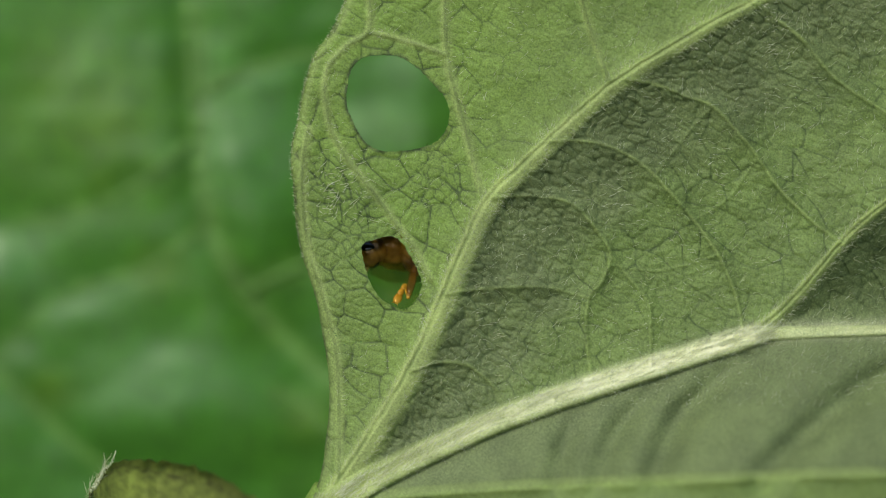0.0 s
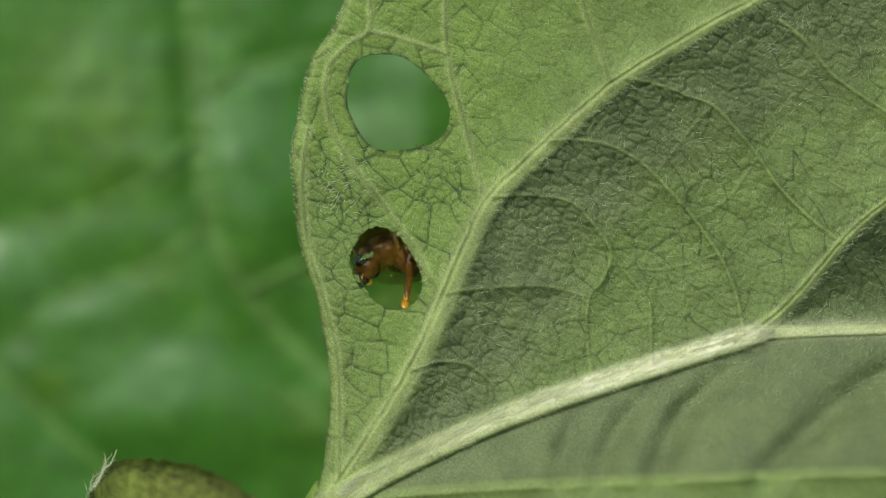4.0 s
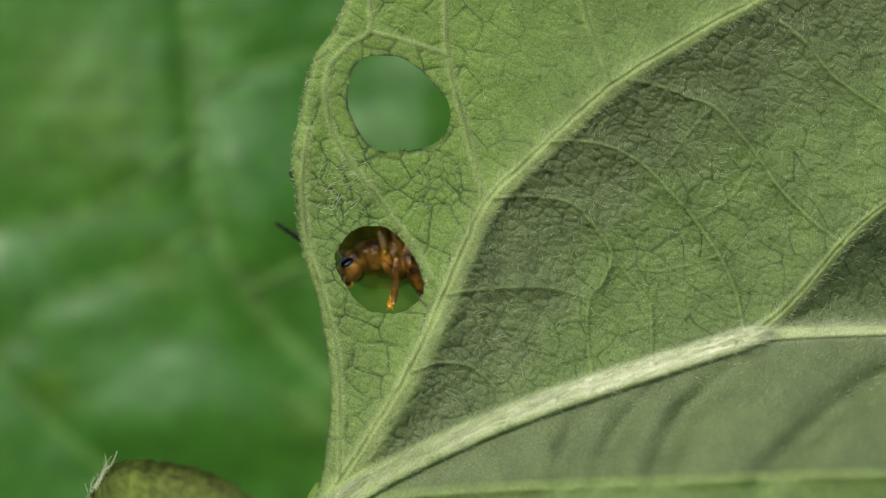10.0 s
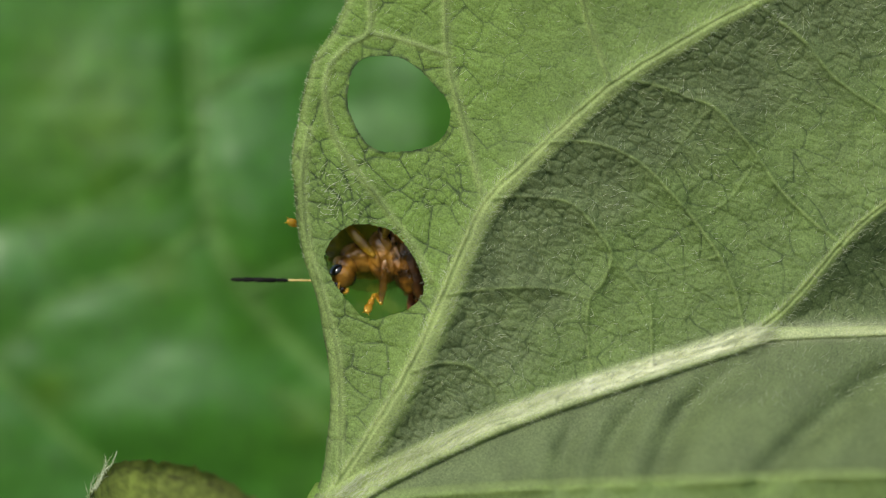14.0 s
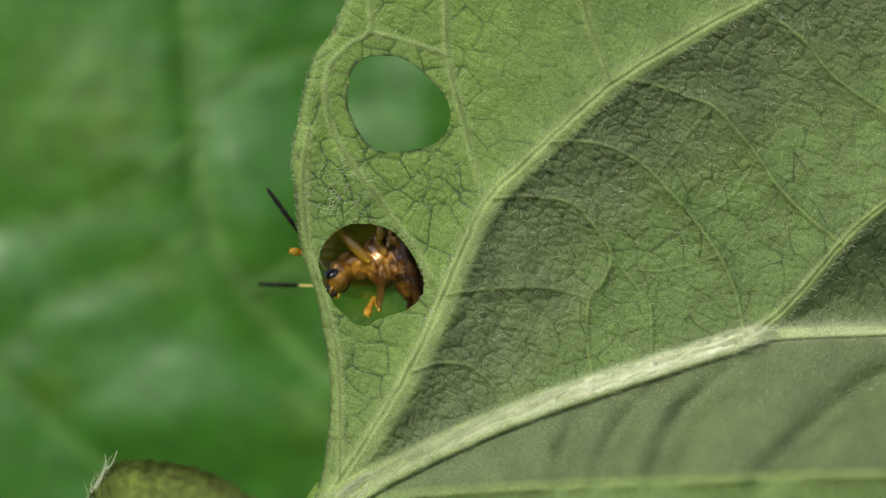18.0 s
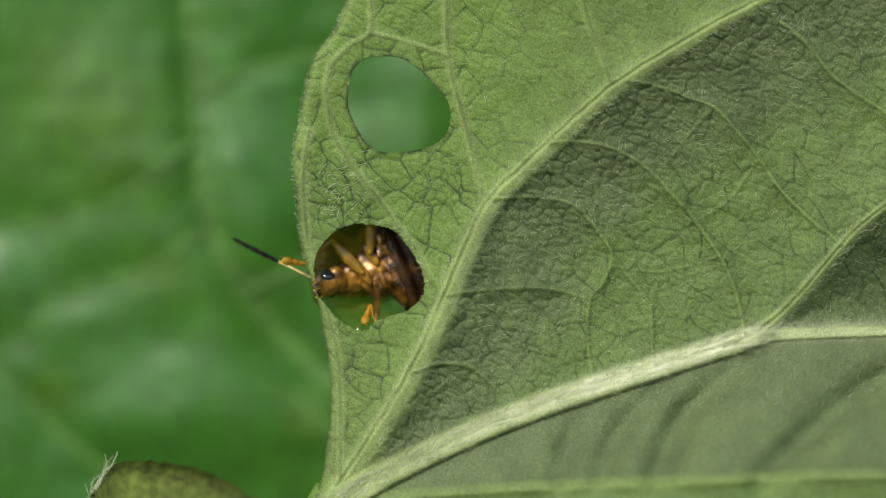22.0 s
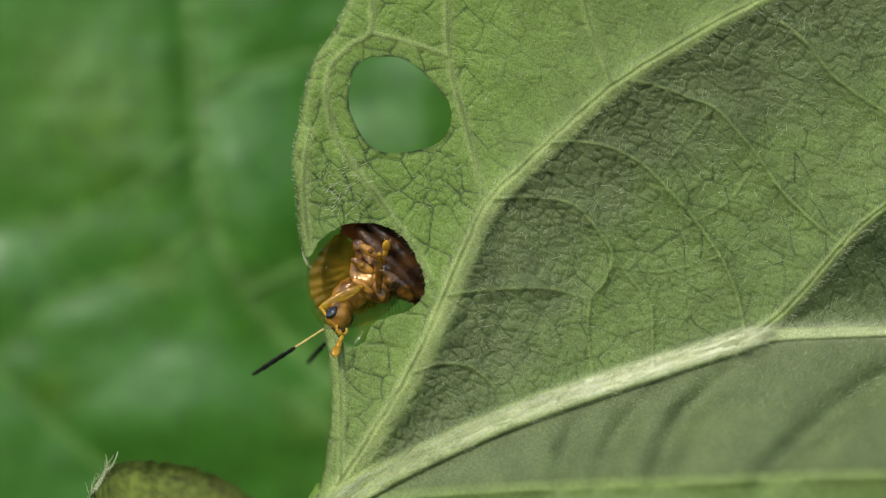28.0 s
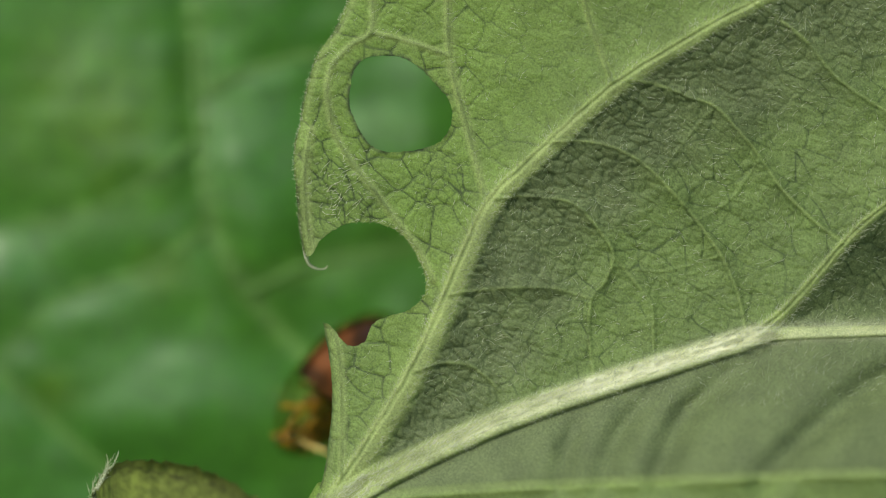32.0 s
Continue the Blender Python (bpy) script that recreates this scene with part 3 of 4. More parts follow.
torn_fibre = part("torn_fibre", bm, HAIR, eaten_leaf, "pale curled fibre at the torn corner")
FIBRE_AT = Vector(at(curl[0, 0], curl[0, 1], np.array(FIBRE_DEEP)) - HOME)

# ---- pieces that get bitten out of the leaf ----
bu, bv, bq = net_of(np.arange(504, 766, 2.0), np.arange(382, 628, 2.0))
aus, avs = bu[0], bv[:, 0]


def bite_field(u, v):
    return np.maximum(np.maximum(-leaf_field(u, v), inside(u, v, RIM) + 0.7 * (2.2 * fbm(u / 14, v / 14, 5) + 1.2 * vnoise(u / 4.5, v / 4.5, 9))),
                      -inside(u, v, START_HOLE) + 2.0 * vnoise(u / 6, v / 6, 15))


bu, bv, bin_ = snap(bu, bv, aus, avs, bite_field)
by, bvein, bnet, bfelt_sheen = relief(bu, bv)
bface = at(bu, bv, by).reshape(-1, 3)
bfields = {"vein": bvein.ravel(), "net": bnet.ravel(), "felt_sheen": bfelt_sheen.ravel()}
bkeep = (bin_.ravel()[bq] <= 0).all(1)
bq = bq[bkeep]
cu, cv = bu.ravel()[bq].mean(1), bv.ravel()[bq].mean(1)
# how far the hole has been eaten after so many seconds
STAGES = [(0.0, START_HOLE),
          (6.0, smooth([(672, 400), (640, 412), (614, 458), (624, 500), (655, 533), (700, 551), (736, 534), (747, 499), (731, 456), (706, 421)], True)),
          (13.0, smooth([(626, 396), (665, 400), (704, 428), (733, 470), (750, 505), (738, 538), (698, 557), (646, 560), (620, 535), (597, 505), (580, 476), (575, 447), (593, 416)], True)),
          (21.0, smooth([(617, 396), (684, 402), (714, 428), (740, 470), (751, 507), (734, 546), (684, 570), (636, 583), (598, 560), (569, 520), (556, 466), (573, 424)], True)),
          (25.0, smooth([(617, 394), (684, 402), (716, 428), (742, 470), (752, 507), (734, 546), (684, 566), (641, 583), (605, 578), (575, 560), (538, 516), (547, 466), (574, 424)], True)),
          (27.4, END_HOLE)]
reached = [inside(cu, cv, ring) for _, ring in STAGES]
when = np.full(len(cu), 27.4)
for k in range(len(STAGES) - 2, -1, -1):
    d0, d1_ = np.maximum(reached[k], 0), np.maximum(-reached[k + 1], 0)
    share = d0 / (d0 + d1_ + 1e-6)
    when = np.where(reached[k + 1] <= 0, STAGES[k][0] + share * (STAGES[k + 1][0] - STAGES[k][0]), when)
when = when + 0.9 * vnoise(cu / 7, cv / 7, 91)
# the jaws take it off in thin curved strips
band = np.clip(np.floor(when / 1.7), 0, 16)
around = np.arctan2(cv - 487, cu - 662) / (2 * math.pi) + 0.5
sector = np.floor((around + 0.037 * band) * 15) % 15
strip = (band * 15 + sector).astype(int)
bites = []
for k in np.unique(strip):
    mine = strip == k
    q = bq[mine]
    mid = bface[np.unique(q)].mean(0)
    ob = part("leaf_bite", slab("leaf_bite", bface - mid, q, bfields, THICK), LEAF)
    ob.location = mid
    tagged(ob, "small green crumb that is bitten from the leaf hole", "leaf piece", "pieces bitten from the leaf")
    bites.append((ob, Vector(mid), float(np.clip(when[mine].mean() - 0.4, 0.15, 27.4))))

# ---- leaves behind ----
RIB = leaf_material("leaf_rib", (0.10, 0.23, 0.05), (0.12, 0.26, 0.06), (0.1, 0.2, 0.05), (0.1, 0.2, 0.05), (0.1, 0.2, 0.05), 0.6, 0.2)
def far_leaf(name, label, middle, size, tilt, mid_line, side_lines, depth, mat, seed, mounds=(), sheenless=()):
    """A broad leaf behind, face to the camera: its veins lie in valleys and the blade swells between them."""
    lines = [(9, mid_line)] + side_lines

    def shape(x, z):
        veins, y, near = np.zeros(x.shape), np.zeros(x.shape), np.full(x.shape, 1e9)
        for w, line in lines:
            dd, _ = along(x, z, smooth(line))
            veins = np.maximum(veins, np.exp(-(dd / (w if w < 8 else 16)) ** 2))
            near = np.minimum(near, dd if w > 8 else 60 + dd)
            y = y + (16 if w > 8 else 4) * np.exp(-(dd / (2.2 * w)) ** 2)
        y = y - depth * (1 - np.exp(-near / 85)) + 30 * fbm(x / 190, z / 190, seed + 2) + 5 * fbm(x / 40, z / 40, seed + 5)
        y = y + tilt[0] * (x - middle[0]) + tilt[1] * (z - middle[1])
        for mx, mz, wide, high in mounds:
            y = y - high * np.exp(-((x - mx) ** 2 + (z - mz) ** 2) / wide ** 2)
        small = cells(x / 60, z / 60, seed)
        return middle[2] * MM + (y - 5 * np.clip(small, 0, 0.6)) * S, veins, small

    u, v, q = net_of(np.linspace(-1, 1, 150), np.linspace(-1, 1, 150))
    d = np.hypot(u, v) + 0.05 * vnoise(u * 3, v * 3, seed) - 0.93
    x, z = middle[0] + size[0] * u, middle[1] + size[1] * v
    y, veins, small = shape(x, z)
    base = np.array(at(np.array(float(middle[0])), np.array(float(middle[1])), np.array(middle[2] * MM)))
    ob = new(name)
    ob.location = base
    tagged(ob, label, "leaf")
    # yellower tone: random, plus patches that lack sky sheen, painted as colour
    yellow_tone = np.clip(0.4 * fbm(x / 120, z / 120, seed + 9), 0, 1)
    for mx, mz, wide in sheenless:
        yellow_tone = np.maximum(yellow_tone, 0.9 * np.exp(-((x - mx) ** 2 + (z - mz) ** 2) / wide ** 2) * np.clip(0.9 + 0.6 * fbm(x / 70, z / 70, seed + 12), 0, 1))
    f = {"vein": (veins * 0.8).ravel(), "net": (0.4 * np.exp(-(small / 0.08) ** 2)).ravel(), "felt_sheen": yellow_tone.ravel()}
    keep = (d.ravel()[q] < 0).all(1)
    part("blade", slab("blade", at(x, z, y).reshape(-1, 3) - base, q[keep], f, np.array([0, 0.0003, 0])), mat, ob)
    for k, (w, line) in enumerate(lines):
        pts = smooth(line)
        rib = at(pts[:, 0], pts[:, 1], shape(pts[:, 0], pts[:, 1])[0]) - base
        bm = bmesh.new()
        for n, (p, q2) in enumerate(zip(rib, rib[1:])):
            r = (14 if k == 0 else 9) * S * (1 - 0.6 * n / len(rib))
            tube(bm, p, q2, r, r * 0.97, 8)
        part("side_vein" if k else "midrib", bm, RIB, ob, "pale green sunken vein")
    return ob


far_leaf("background_leaf", "broad glossy green leaf with pale veins, behind the eaten leaf", (500, 380, 17), (1700, 1450), (0.0, 0.05),
         [(312, -300), (337, 0), (347, 200), (372, 400), (450, 540), (570, 660), (760, 800), (1000, 950)],
         [(7, [(340, 250), (240, 330), (120, 380), (-100, 420)]), (7, [(365, 400), (250, 480), (120, 520), (-20, 640)]),
          (7, [(-60, 620), (30, 690), (120, 780), (260, 880)]), (7, [(335, 180), (450, 120), (600, 90), (760, 80)]),
          (8, [(430, 520), (540, 470), (700, 440), (900, 420)]), (7, [(480, 690), (550, 730), (620, 820)])], 24, FAR_LEAF, 3,
         [(440, 395, 205, 46), (195, 750, 100, 36), (325, 738, 100, 38), (440, 735, 95, 26), (640, 740, 150, 40), (660, 330, 150, 14), (10, 740, 110, 16), (160, 330, 200, 18)],
         [(150, 200, 170), (178, 320, 45), (548, 735, 45), (90, 690, 40), (280, 470, 50)])
far_leaf("leaf_beneath", "green leaf deep in the shade under the others", (784, 1700, 40), (1500, 900), (0.1, -0.5),
         [(-300, 1500), (784, 1480), (1800, 1400)], [(7, [(500, 1490), (700, 1250)]), (7, [(900, 1480), (1150, 1200)])], 50, FAR_LEAF, 8)

# the curled leaf end low in view: an arched, brown-edged blade with a tuft of hairs on its tip
cu0, cv0, cq = net_of(np.linspace(0, 1, 140), np.linspace(0, 1, 50))
arch = smooth([(150, 895), (172, 842), (205, 818), (260, 816), (330, 824), (390, 846), (445, 880), (500, 920)], False, 8)
sx = np.interp(cu0, np.linspace(0, 1, len(arch)), arch[:, 0])
sz = np.interp(cu0, np.linspace(0, 1, len(arch)), arch[:, 1])
rough_edge = (7.0 * fbm(cu0 * 30, cv0 * 0, 71) + 4.0 * vnoise(cu0 * 60, cv0 * 0, 75)) * (1 - cv0) ** 3
sz = sz + cv0 * (1050 - sz) + rough_edge
cy = (0.6 + 5.5 * np.clip(cu0 - 0.06, 0, 1) ** 0.6 - 4.5 * cv0 * (1 - 0.3 * cu0) - 1.0 * np.sin(np.pi * cu0) * np.exp(-cv0 * 9)) * MM
cy = cy + 6 * S * fbm(sx / 50, sz / 50, 72)
cpts = at(sx, sz, cy).reshape(-1, 3)
cbase = np.array(at(np.array(300.0), np.array(1000.0), np.array(0.0)))
curled = new("curled_leaf")
curled.location = cbase
tagged(curled, "olive curled leaf end with a brown withered edge and pale hairs", "leaf")
brown = np.clip(0.2 * np.exp(-(cv0 / 0.03) ** 2) * (1.0 + fbm(cu0 * 18, cv0 * 9, 73)) + 0.8 * np.exp(-((cv0 - 0.09 - 0.05 * fbm(cu0 * 7, cv0 * 0, 78)) / 0.035) ** 2) * np.clip(0.5 + 1.6 * fbm(cu0 * 25, cv0 * 30, 79), 0, 1) + 1.0 * np.exp(-(cu0 / 0.07) ** 2) * (0.5 + fbm(cu0 * 60, cv0 * 40, 76)), 0, 1)
part("blade", slab("blade", cpts - cbase, cq, {"vein": 0 * cu0.ravel(), "net": brown.ravel(), "felt_sheen": 0.4 * cu0.ravel()}, np.array([0, 0.0002, 0])), CURLED, curled)
rng = np.random.default_rng(12)
n = 60
hu = rng.uniform(150, 188, n)
hv = 880 - (hu - 150) * 1.45 + rng.normal(0, 5, n)
ang = rng.normal(1.1, 0.35, n)
ways = np.stack([np.cos(ang), -0.3 + 0 * ang, np.sin(ang)], -1)
part("hairs", strands("hairs", at(hu, hv, np.full(n, 0.0002)) - cbase, ways, S * rng.uniform(8, 26, n), 0.7 * S, 5), HAIR, curled, "fine pale hairs of the leaf tip", "stuff")
bm = bmesh.new()
for line, w in (([(166, 866), (176, 850), (183, 832), (194, 824), (202, 808), (205, 798)], 2.6), ([(183, 832), (186, 816), (183, 802)], 1.2), ([(160, 872), (168, 856), (180, 842), (192, 828)], 2.2)):
    line = smooth(line, False, 3)
    for k in range(len(line) - 1):
        p, q = (Vector(at(c[0], c[1], np.array(-0.0001)) - cbase) for c in (line[k], line[k + 1]))
        tube(bm, p, q, w * S * (1 - 0.7 * k / len(line)), w * S * (1 - 0.7 * (k + 1) / len(line)), 6)
part("tip_fibres", bm, HAIR, curled, "bright fibres at the withered tip")

# unseen soil far below, added to close the place and bounce light up
bm = bmesh.new()
bmesh.ops.create_grid(bm, x_segments=8, y_segments=8, size=60)
m, node, join, out = material("soil")
p = node("BsdfPrincipled", Roughness=0.95)
join(ramp(node, join, spots(node, join, 6, 8), 0.3, 0.7, ((0.06, 0.075, 0.03), (0.13, 0.14, 0.06))), p.inputs["Base Color"])
join(p.outputs[0], out.inputs[0])
ground = part("ground", bm, m, None, "unseen soil sheet far below that bounces light up", "structure")
ground.location = (0, 0, -0.28)

# ---- the beetle ----
# its own axes: x to its head, y to its left, z to its back; metres
def spot(x, y, z):
    return Vector((x, y, z)) * MM


beetle = new("tortoise_beetle")
tagged(beetle, "amber tortoise beetle with clear shield margins and black-tipped antennae", "beetle")


def shield(keep, r0, r1, n_r, n_a=96):
    """A piece of the shield-like back between the rings r0 and r1."""
    rr, aa = np.meshgrid(np.linspace(r0, r1, n_r), np.linspace(0, 2 * math.pi, n_a + 1)[:-1] + 0.011)
    x = -0.75 + 3.25 * rr * np.cos(aa) * (1 - 0.04 * np.cos(aa))
    y = 2.75 * rr * np.sin(aa) * (1 + 0.10 * np.cos(aa + 2.4))
    dome = np.clip(1 - (rr / 0.80) ** 2, 0, 1)
    z = (1.05 - 0.5 * np.cos(aa) * rr) * dome ** 0.62 + 0.16 * np.clip(rr - 0.8, 0, 1) * -4 + 0.02 * vnoise(x * 9, y * 9, 5)
    z = z + np.where(rr > 0.55, 0.03 * np.cos(aa * 46 + 5 * vnoise(rr * 6, aa * 5, 3)), 0)
    pts = np.stack([x, y, z], -1)
    k = np.arange(rr.size).reshape(rr.shape)
    nxt = np.roll(k, -1, 0)
    q = np.stack([k[:, :-1], k[:, 1:], nxt[:, 1:], nxt[:, :-1]], -1).reshape(-1, 4)
    mid = pts.reshape(-1, 3)[q].mean(1)
    q = q[keep(mid)]
    return slab("shield", pts.reshape(-1, 3) * MM, q, {}, np.array([0, 0, -0.00005]))


for name, mat, split, keep in (("pronotum", PRONOTUM, 0.75, lambda m: m[:, 0] > -0.35),
                               ("elytron", RED, 0.90, lambda m: (m[:, 0] <= -0.35) & (m[:, 1] >= 0)),
                               ("elytron", RED, 0.90, lambda m: (m[:, 0] <= -0.35) & (m[:, 1] < 0))):
    if name == "pronotum":
        core = lambda m: (m[:, 0] > -0.35) & ((m[:, 0] - 0.20) ** 2 / 1.82 ** 2 + (m[:, 1] - 0.62) ** 2 / 1.36 ** 2 < 1)
        disc = part(name, shield(core, 0.01, 1.0, 44, 200), mat, beetle)
        band = lambda m: (m[:, 0] > -0.35) & ~core(m) & ((m[:, 0] - 0.25) ** 2 / 1.95 ** 2 + (m[:, 1] - 0.2) ** 2 / 1.35 ** 2 < 1)
        part("olive_band", shield(band, 0.01, 1.0, 44, 200), OLIVE, disc, "olive translucent band of the shield")
        part("clear_margin", shield(lambda m: (m[:, 0] > -0.35) & ~core(m) & ~band(m), 0.01, 1.0, 44, 200), CLEAR, disc, "clear honey-coloured shield margin")
        continue
    disc = part(name, shield(keep, 0.01, split, 18), mat, beetle)
    part("clear_margin", shield(keep, split + 0.002, 1.0, 12), CLEAR, disc, "clear honey-coloured shield margin")


def belly(name, x0, x1, half, mat, z=-0.42, deep=0.55, y=0.0, calm=1.0):
    """One plate of the underside, rounded across and along."""
    bm = bmesh.new()
    egg(bm, spot((x0 + x1) / 2, y, z + 0.3), (abs(x1 - x0) * 0.60 * MM, half * MM, deep * MM), (0, 0, 0), 48, 24)
    for v in bm.verts:
        v.co += calm * (spot(0.05, 0.06, 0.13) * noise.noise(v.co * 2200) + spot(0.03, 0.02, 0.05) * noise.noise(v.co * 6500))
    return part(name, bm, mat, beetle)


belly("breast_plate", 0.40, 1.55, 0.56, AMBER, -0.20, 0.40, 0.18)
belly("breast_plate", -0.40, 0.62, 0.92, AMBER, -0.34, 0.46)
belly("breast_plate", -0.95, -0.05, 1.45, UMBER, -0.38, 0.46)
for k, (x0, x1, half) in enumerate(((-1.15, -0.5, 1.75), (-1.6, -1.0, 1.85), (-2.0, -1.45, 1.75), (-2.4, -1.85, 1.5), (-2.85, -2.25, 1.1))):
    belly("abdomen_plate", x0, x1, half, DUSKY if k < 2 else DARK, -0.34 + 0.05 * k, 0.5, calm=0.3)

# ribs that fan out in the clear shield margin
for k in range(14):
    a = radians(-62 + 4.2 * k)
    bm = bmesh.new()
    line = []
    for rr in np.linspace(0.40, 0.64 + 0.03 * math.sin(k * 2.3), 5):
        dome = max(1 - (rr / 0.80) ** 2, 0)
        line.append(spot(-0.75 + 3.25 * rr * math.cos(a) * (1 - 0.04 * math.cos(a)), 2.75 * rr * math.sin(a) * (1 + 0.10 * math.cos(a + 2.4)),
                         (1.05 - 0.5 * math.cos(a) * rr) * dome ** 0.62 - 0.11))
    for n, (p, q) in enumerate(zip(line, line[1:])):
        tube(bm, p, q, (0.034 - 0.008 * n) * MM, (0.026 - 0.008 * n) * MM, 6)
    part("rib", bm, RIBBED, beetle, "olive rib in the clear margin")

# head, with its origin at the neck
NECK = spot(1.12, 0, -0.28)
head = part("head", (lambda bm: (egg(bm, spot(0.50, 0, -0.02), (0.62 * MM, 0.56 * MM, 0.46 * MM), (0, 0, 0), 24, 14),
                                 egg(bm, spot(0.10, 0, 0.06), (0.45 * MM, 0.58 * MM, 0.42 * MM), (0, 0, 0), 24, 14),
                                 egg(bm, spot(0.76, 0, -0.12), (0.34 * MM, 0.38 * MM, 0.30 * MM)), bm)[-1])(bmesh.new()), AMBER, beetle, "glossy amber beetle head")
head.location = NECK
head.data.transform(Matrix.Diagonal((0.78, 0.92, 0.90, 1.0)))
for s in (1, -1):
    bm = bmesh.new()
    egg(bm, spot(0.34, 0.42 * s, -0.06), (0.28 * MM, 0.12 * MM, 0.24 * MM), (0, 0, 14 * s))
    part("eye", bm, BLACK, head, "glossy black compound eye")
    bm = bmesh.new()
    egg(bm, spot(0.82, 0.13 * s, -0.22), (0.18 * MM, 0.14 * MM, 0.13 * MM), (0, 0, -25 * s))
    part("mandible", bm, BROWN, head, "dark brown jaw")
    bm = bmesh.new()
    pts = [spot(0.70, 0.22 * s, -0.34), spot(0.79, 0.25 * s, -0.39), spot(0.86, 0.22 * s, -0.41), spot(0.91, 0.17 * s, -0.39)]
    for p, q in zip(pts, pts[1:]):
        tube(bm, p, q, 0.05 * MM, 0.045 * MM)
        egg(bm, q, (0.055 * MM,) * 3, u=8, v=6)
    part("palp", bm, ORANGE, head, "orange feeler beside the mouth")
bm = bmesh.new()
egg(bm, spot(0.80, 0, -0.10), (0.16 * MM, 0.26 * MM, 0.14 * MM))
part("upper_lip", bm, ORANGE, head)

# antennae: eleven joints along x from the root
ANT = 3.95


def antenna():
    root = new("antenna")
    root.parent = beetle
    x = 0.0
    sizes = [0.40, 0.28, 0.34, 0.36, 0.36, 0.36, 0.36, 0.38, 0.38, 0.38, 0.35]
    for k, n in enumerate(sizes):
        bm = bmesh.new()
        w = 0.042 if k < 6 else (0.072, 0.088, 0.092, 0.088, 0.070)[k - 6]
        if k == 0:
            w = 0.10
        egg(bm, spot(x + n / 2, 0, 0.05 * math.sin(k * 0.5)), (n * 0.78 * MM, w * MM, w * MM), u=12, v=8)
        part("joint", bm, STRAW if k < 6 else CLUB, root, "black antenna joint" if k >= 6 else "straw-coloured antenna joint")
        x += n
    return root


antennae = [antenna(), antenna()]

# legs: thigh, shin and foot, each along x from its upper end
THIGH, SHIN, FOOT = 1.60, 1.22, 1.02


def leg(upper, lower):
    bm = bmesh.new()
    egg(bm, spot(THIGH / 2, 0, 0), (THIGH * 0.54 * MM, (0.20 if upper is THIN else 0.14) * MM, 0.10 * MM), u=14, v=10)
    egg(bm, spot(0.05, 0, 0), (0.10 * MM, 0.10 * MM, 0.10 * MM), u=12, v=8)
    thigh = part("thigh", bm, upper, beetle, "translucent orange leg")
    bm = bmesh.new()
    tube(bm, spot(0, 0, 0), spot(SHIN * 0.8, 0, 0), 0.05 * MM, 0.075 * MM, 10)
    egg(bm, spot(SHIN * 0.86, 0, 0), (0.16 * MM, 0.09 * MM, 0.085 * MM), u=12, v=8)
    egg(bm, spot(0, 0, 0), (0.065 * MM, 0.065 * MM, 0.065 * MM), u=12, v=8)
    for j in range(5):
        tube(bm, spot(SHIN * (0.45 + 0.1 * j), 0.06, 0), spot(SHIN * (0.55 + 0.1 * j), 0.15, 0), 0.012 * MM, 0.003 * MM, 4)
    shin = part("shin", bm, lower, beetle, "translucent orange leg")
    bm = bmesh.new()
    for x, n, w in ((0.14, 0.19, 0.085), (0.40, 0.19, 0.11), (0.70, 0.25, 0.15)):
        egg(bm, spot(x, 0, 0), (n * MM, w * MM, 0.09 * MM), u=12, v=8)
    for s in (1, -1):
        tube(bm, spot(0.86, 0.04 * s, 0), spot(1.05, 0.12 * s, -0.07), 0.03 * MM, 0.006 * MM, 6)
    foot = part("foot", bm, lower, beetle, "broad orange padded foot with claws")
    return thigh, shin, foot


legs = {k: leg(SHADE_BROWN if k in ("front_b", "middle_b", "hind_a", "hind_b") else THIN, SHADE_BROWN if k in ("middle_b", "hind_a", "hind_b") else ORANGE)
        for k in ("front_a", "front_b", "middle_a", "middle_b", "hind_a", "hind_b")}
HIPS = {"front_a": spot(0.42, 0.08, -0.60), "front_b": spot(0.15, -0.45, -0.55), "middle_a": spot(-0.05, 0.62, -0.62),
        "middle_b": spot(-0.35, -0.60, -0.22), "hind_a": spot(-0.60, 0.75, -0.60), "hind_b": spot(-0.95, -0.75, -0.18)}


for key, hip in HIPS.items():
    bm = bmesh.new()
    egg(bm, hip * 0.97 + spot(0, 0, 0.12), (0.44 * MM, 0.17 * MM, 0.11 * MM), (0, 0, 78 if key.endswith("a") else -72), 20, 12)
    for v in bm.verts:
        v.co += spot(0.05, 0.05, 0.05) * noise.noise(v.co * 4000)
    part("hip", bm, AMBER, beetle, "glossy amber hip joint")


# ---- what moves ----
def body_pose(x, y, deep, heading, roll=0.0, pitch=0.0):
    """The beetle with its belly to the camera: place on the leaf's plane, depth in mm, heading in degrees (180: head to -x)."""
    h = radians(heading)
    ex, ez = Vector((math.cos(h), 0, math.sin(h))), Vector((0, 1, 0))
    ey = ez.cross(ex)
    m = Matrix((ex, ey, ez)).transposed().to_4x4()
    place = Vector(at(np.array(float(x)), np.array(float(y)), np.array(deep * MM)))
    return Matrix.Translation(place) @ m @ pose(0, 0, 0, roll, pitch, 0)


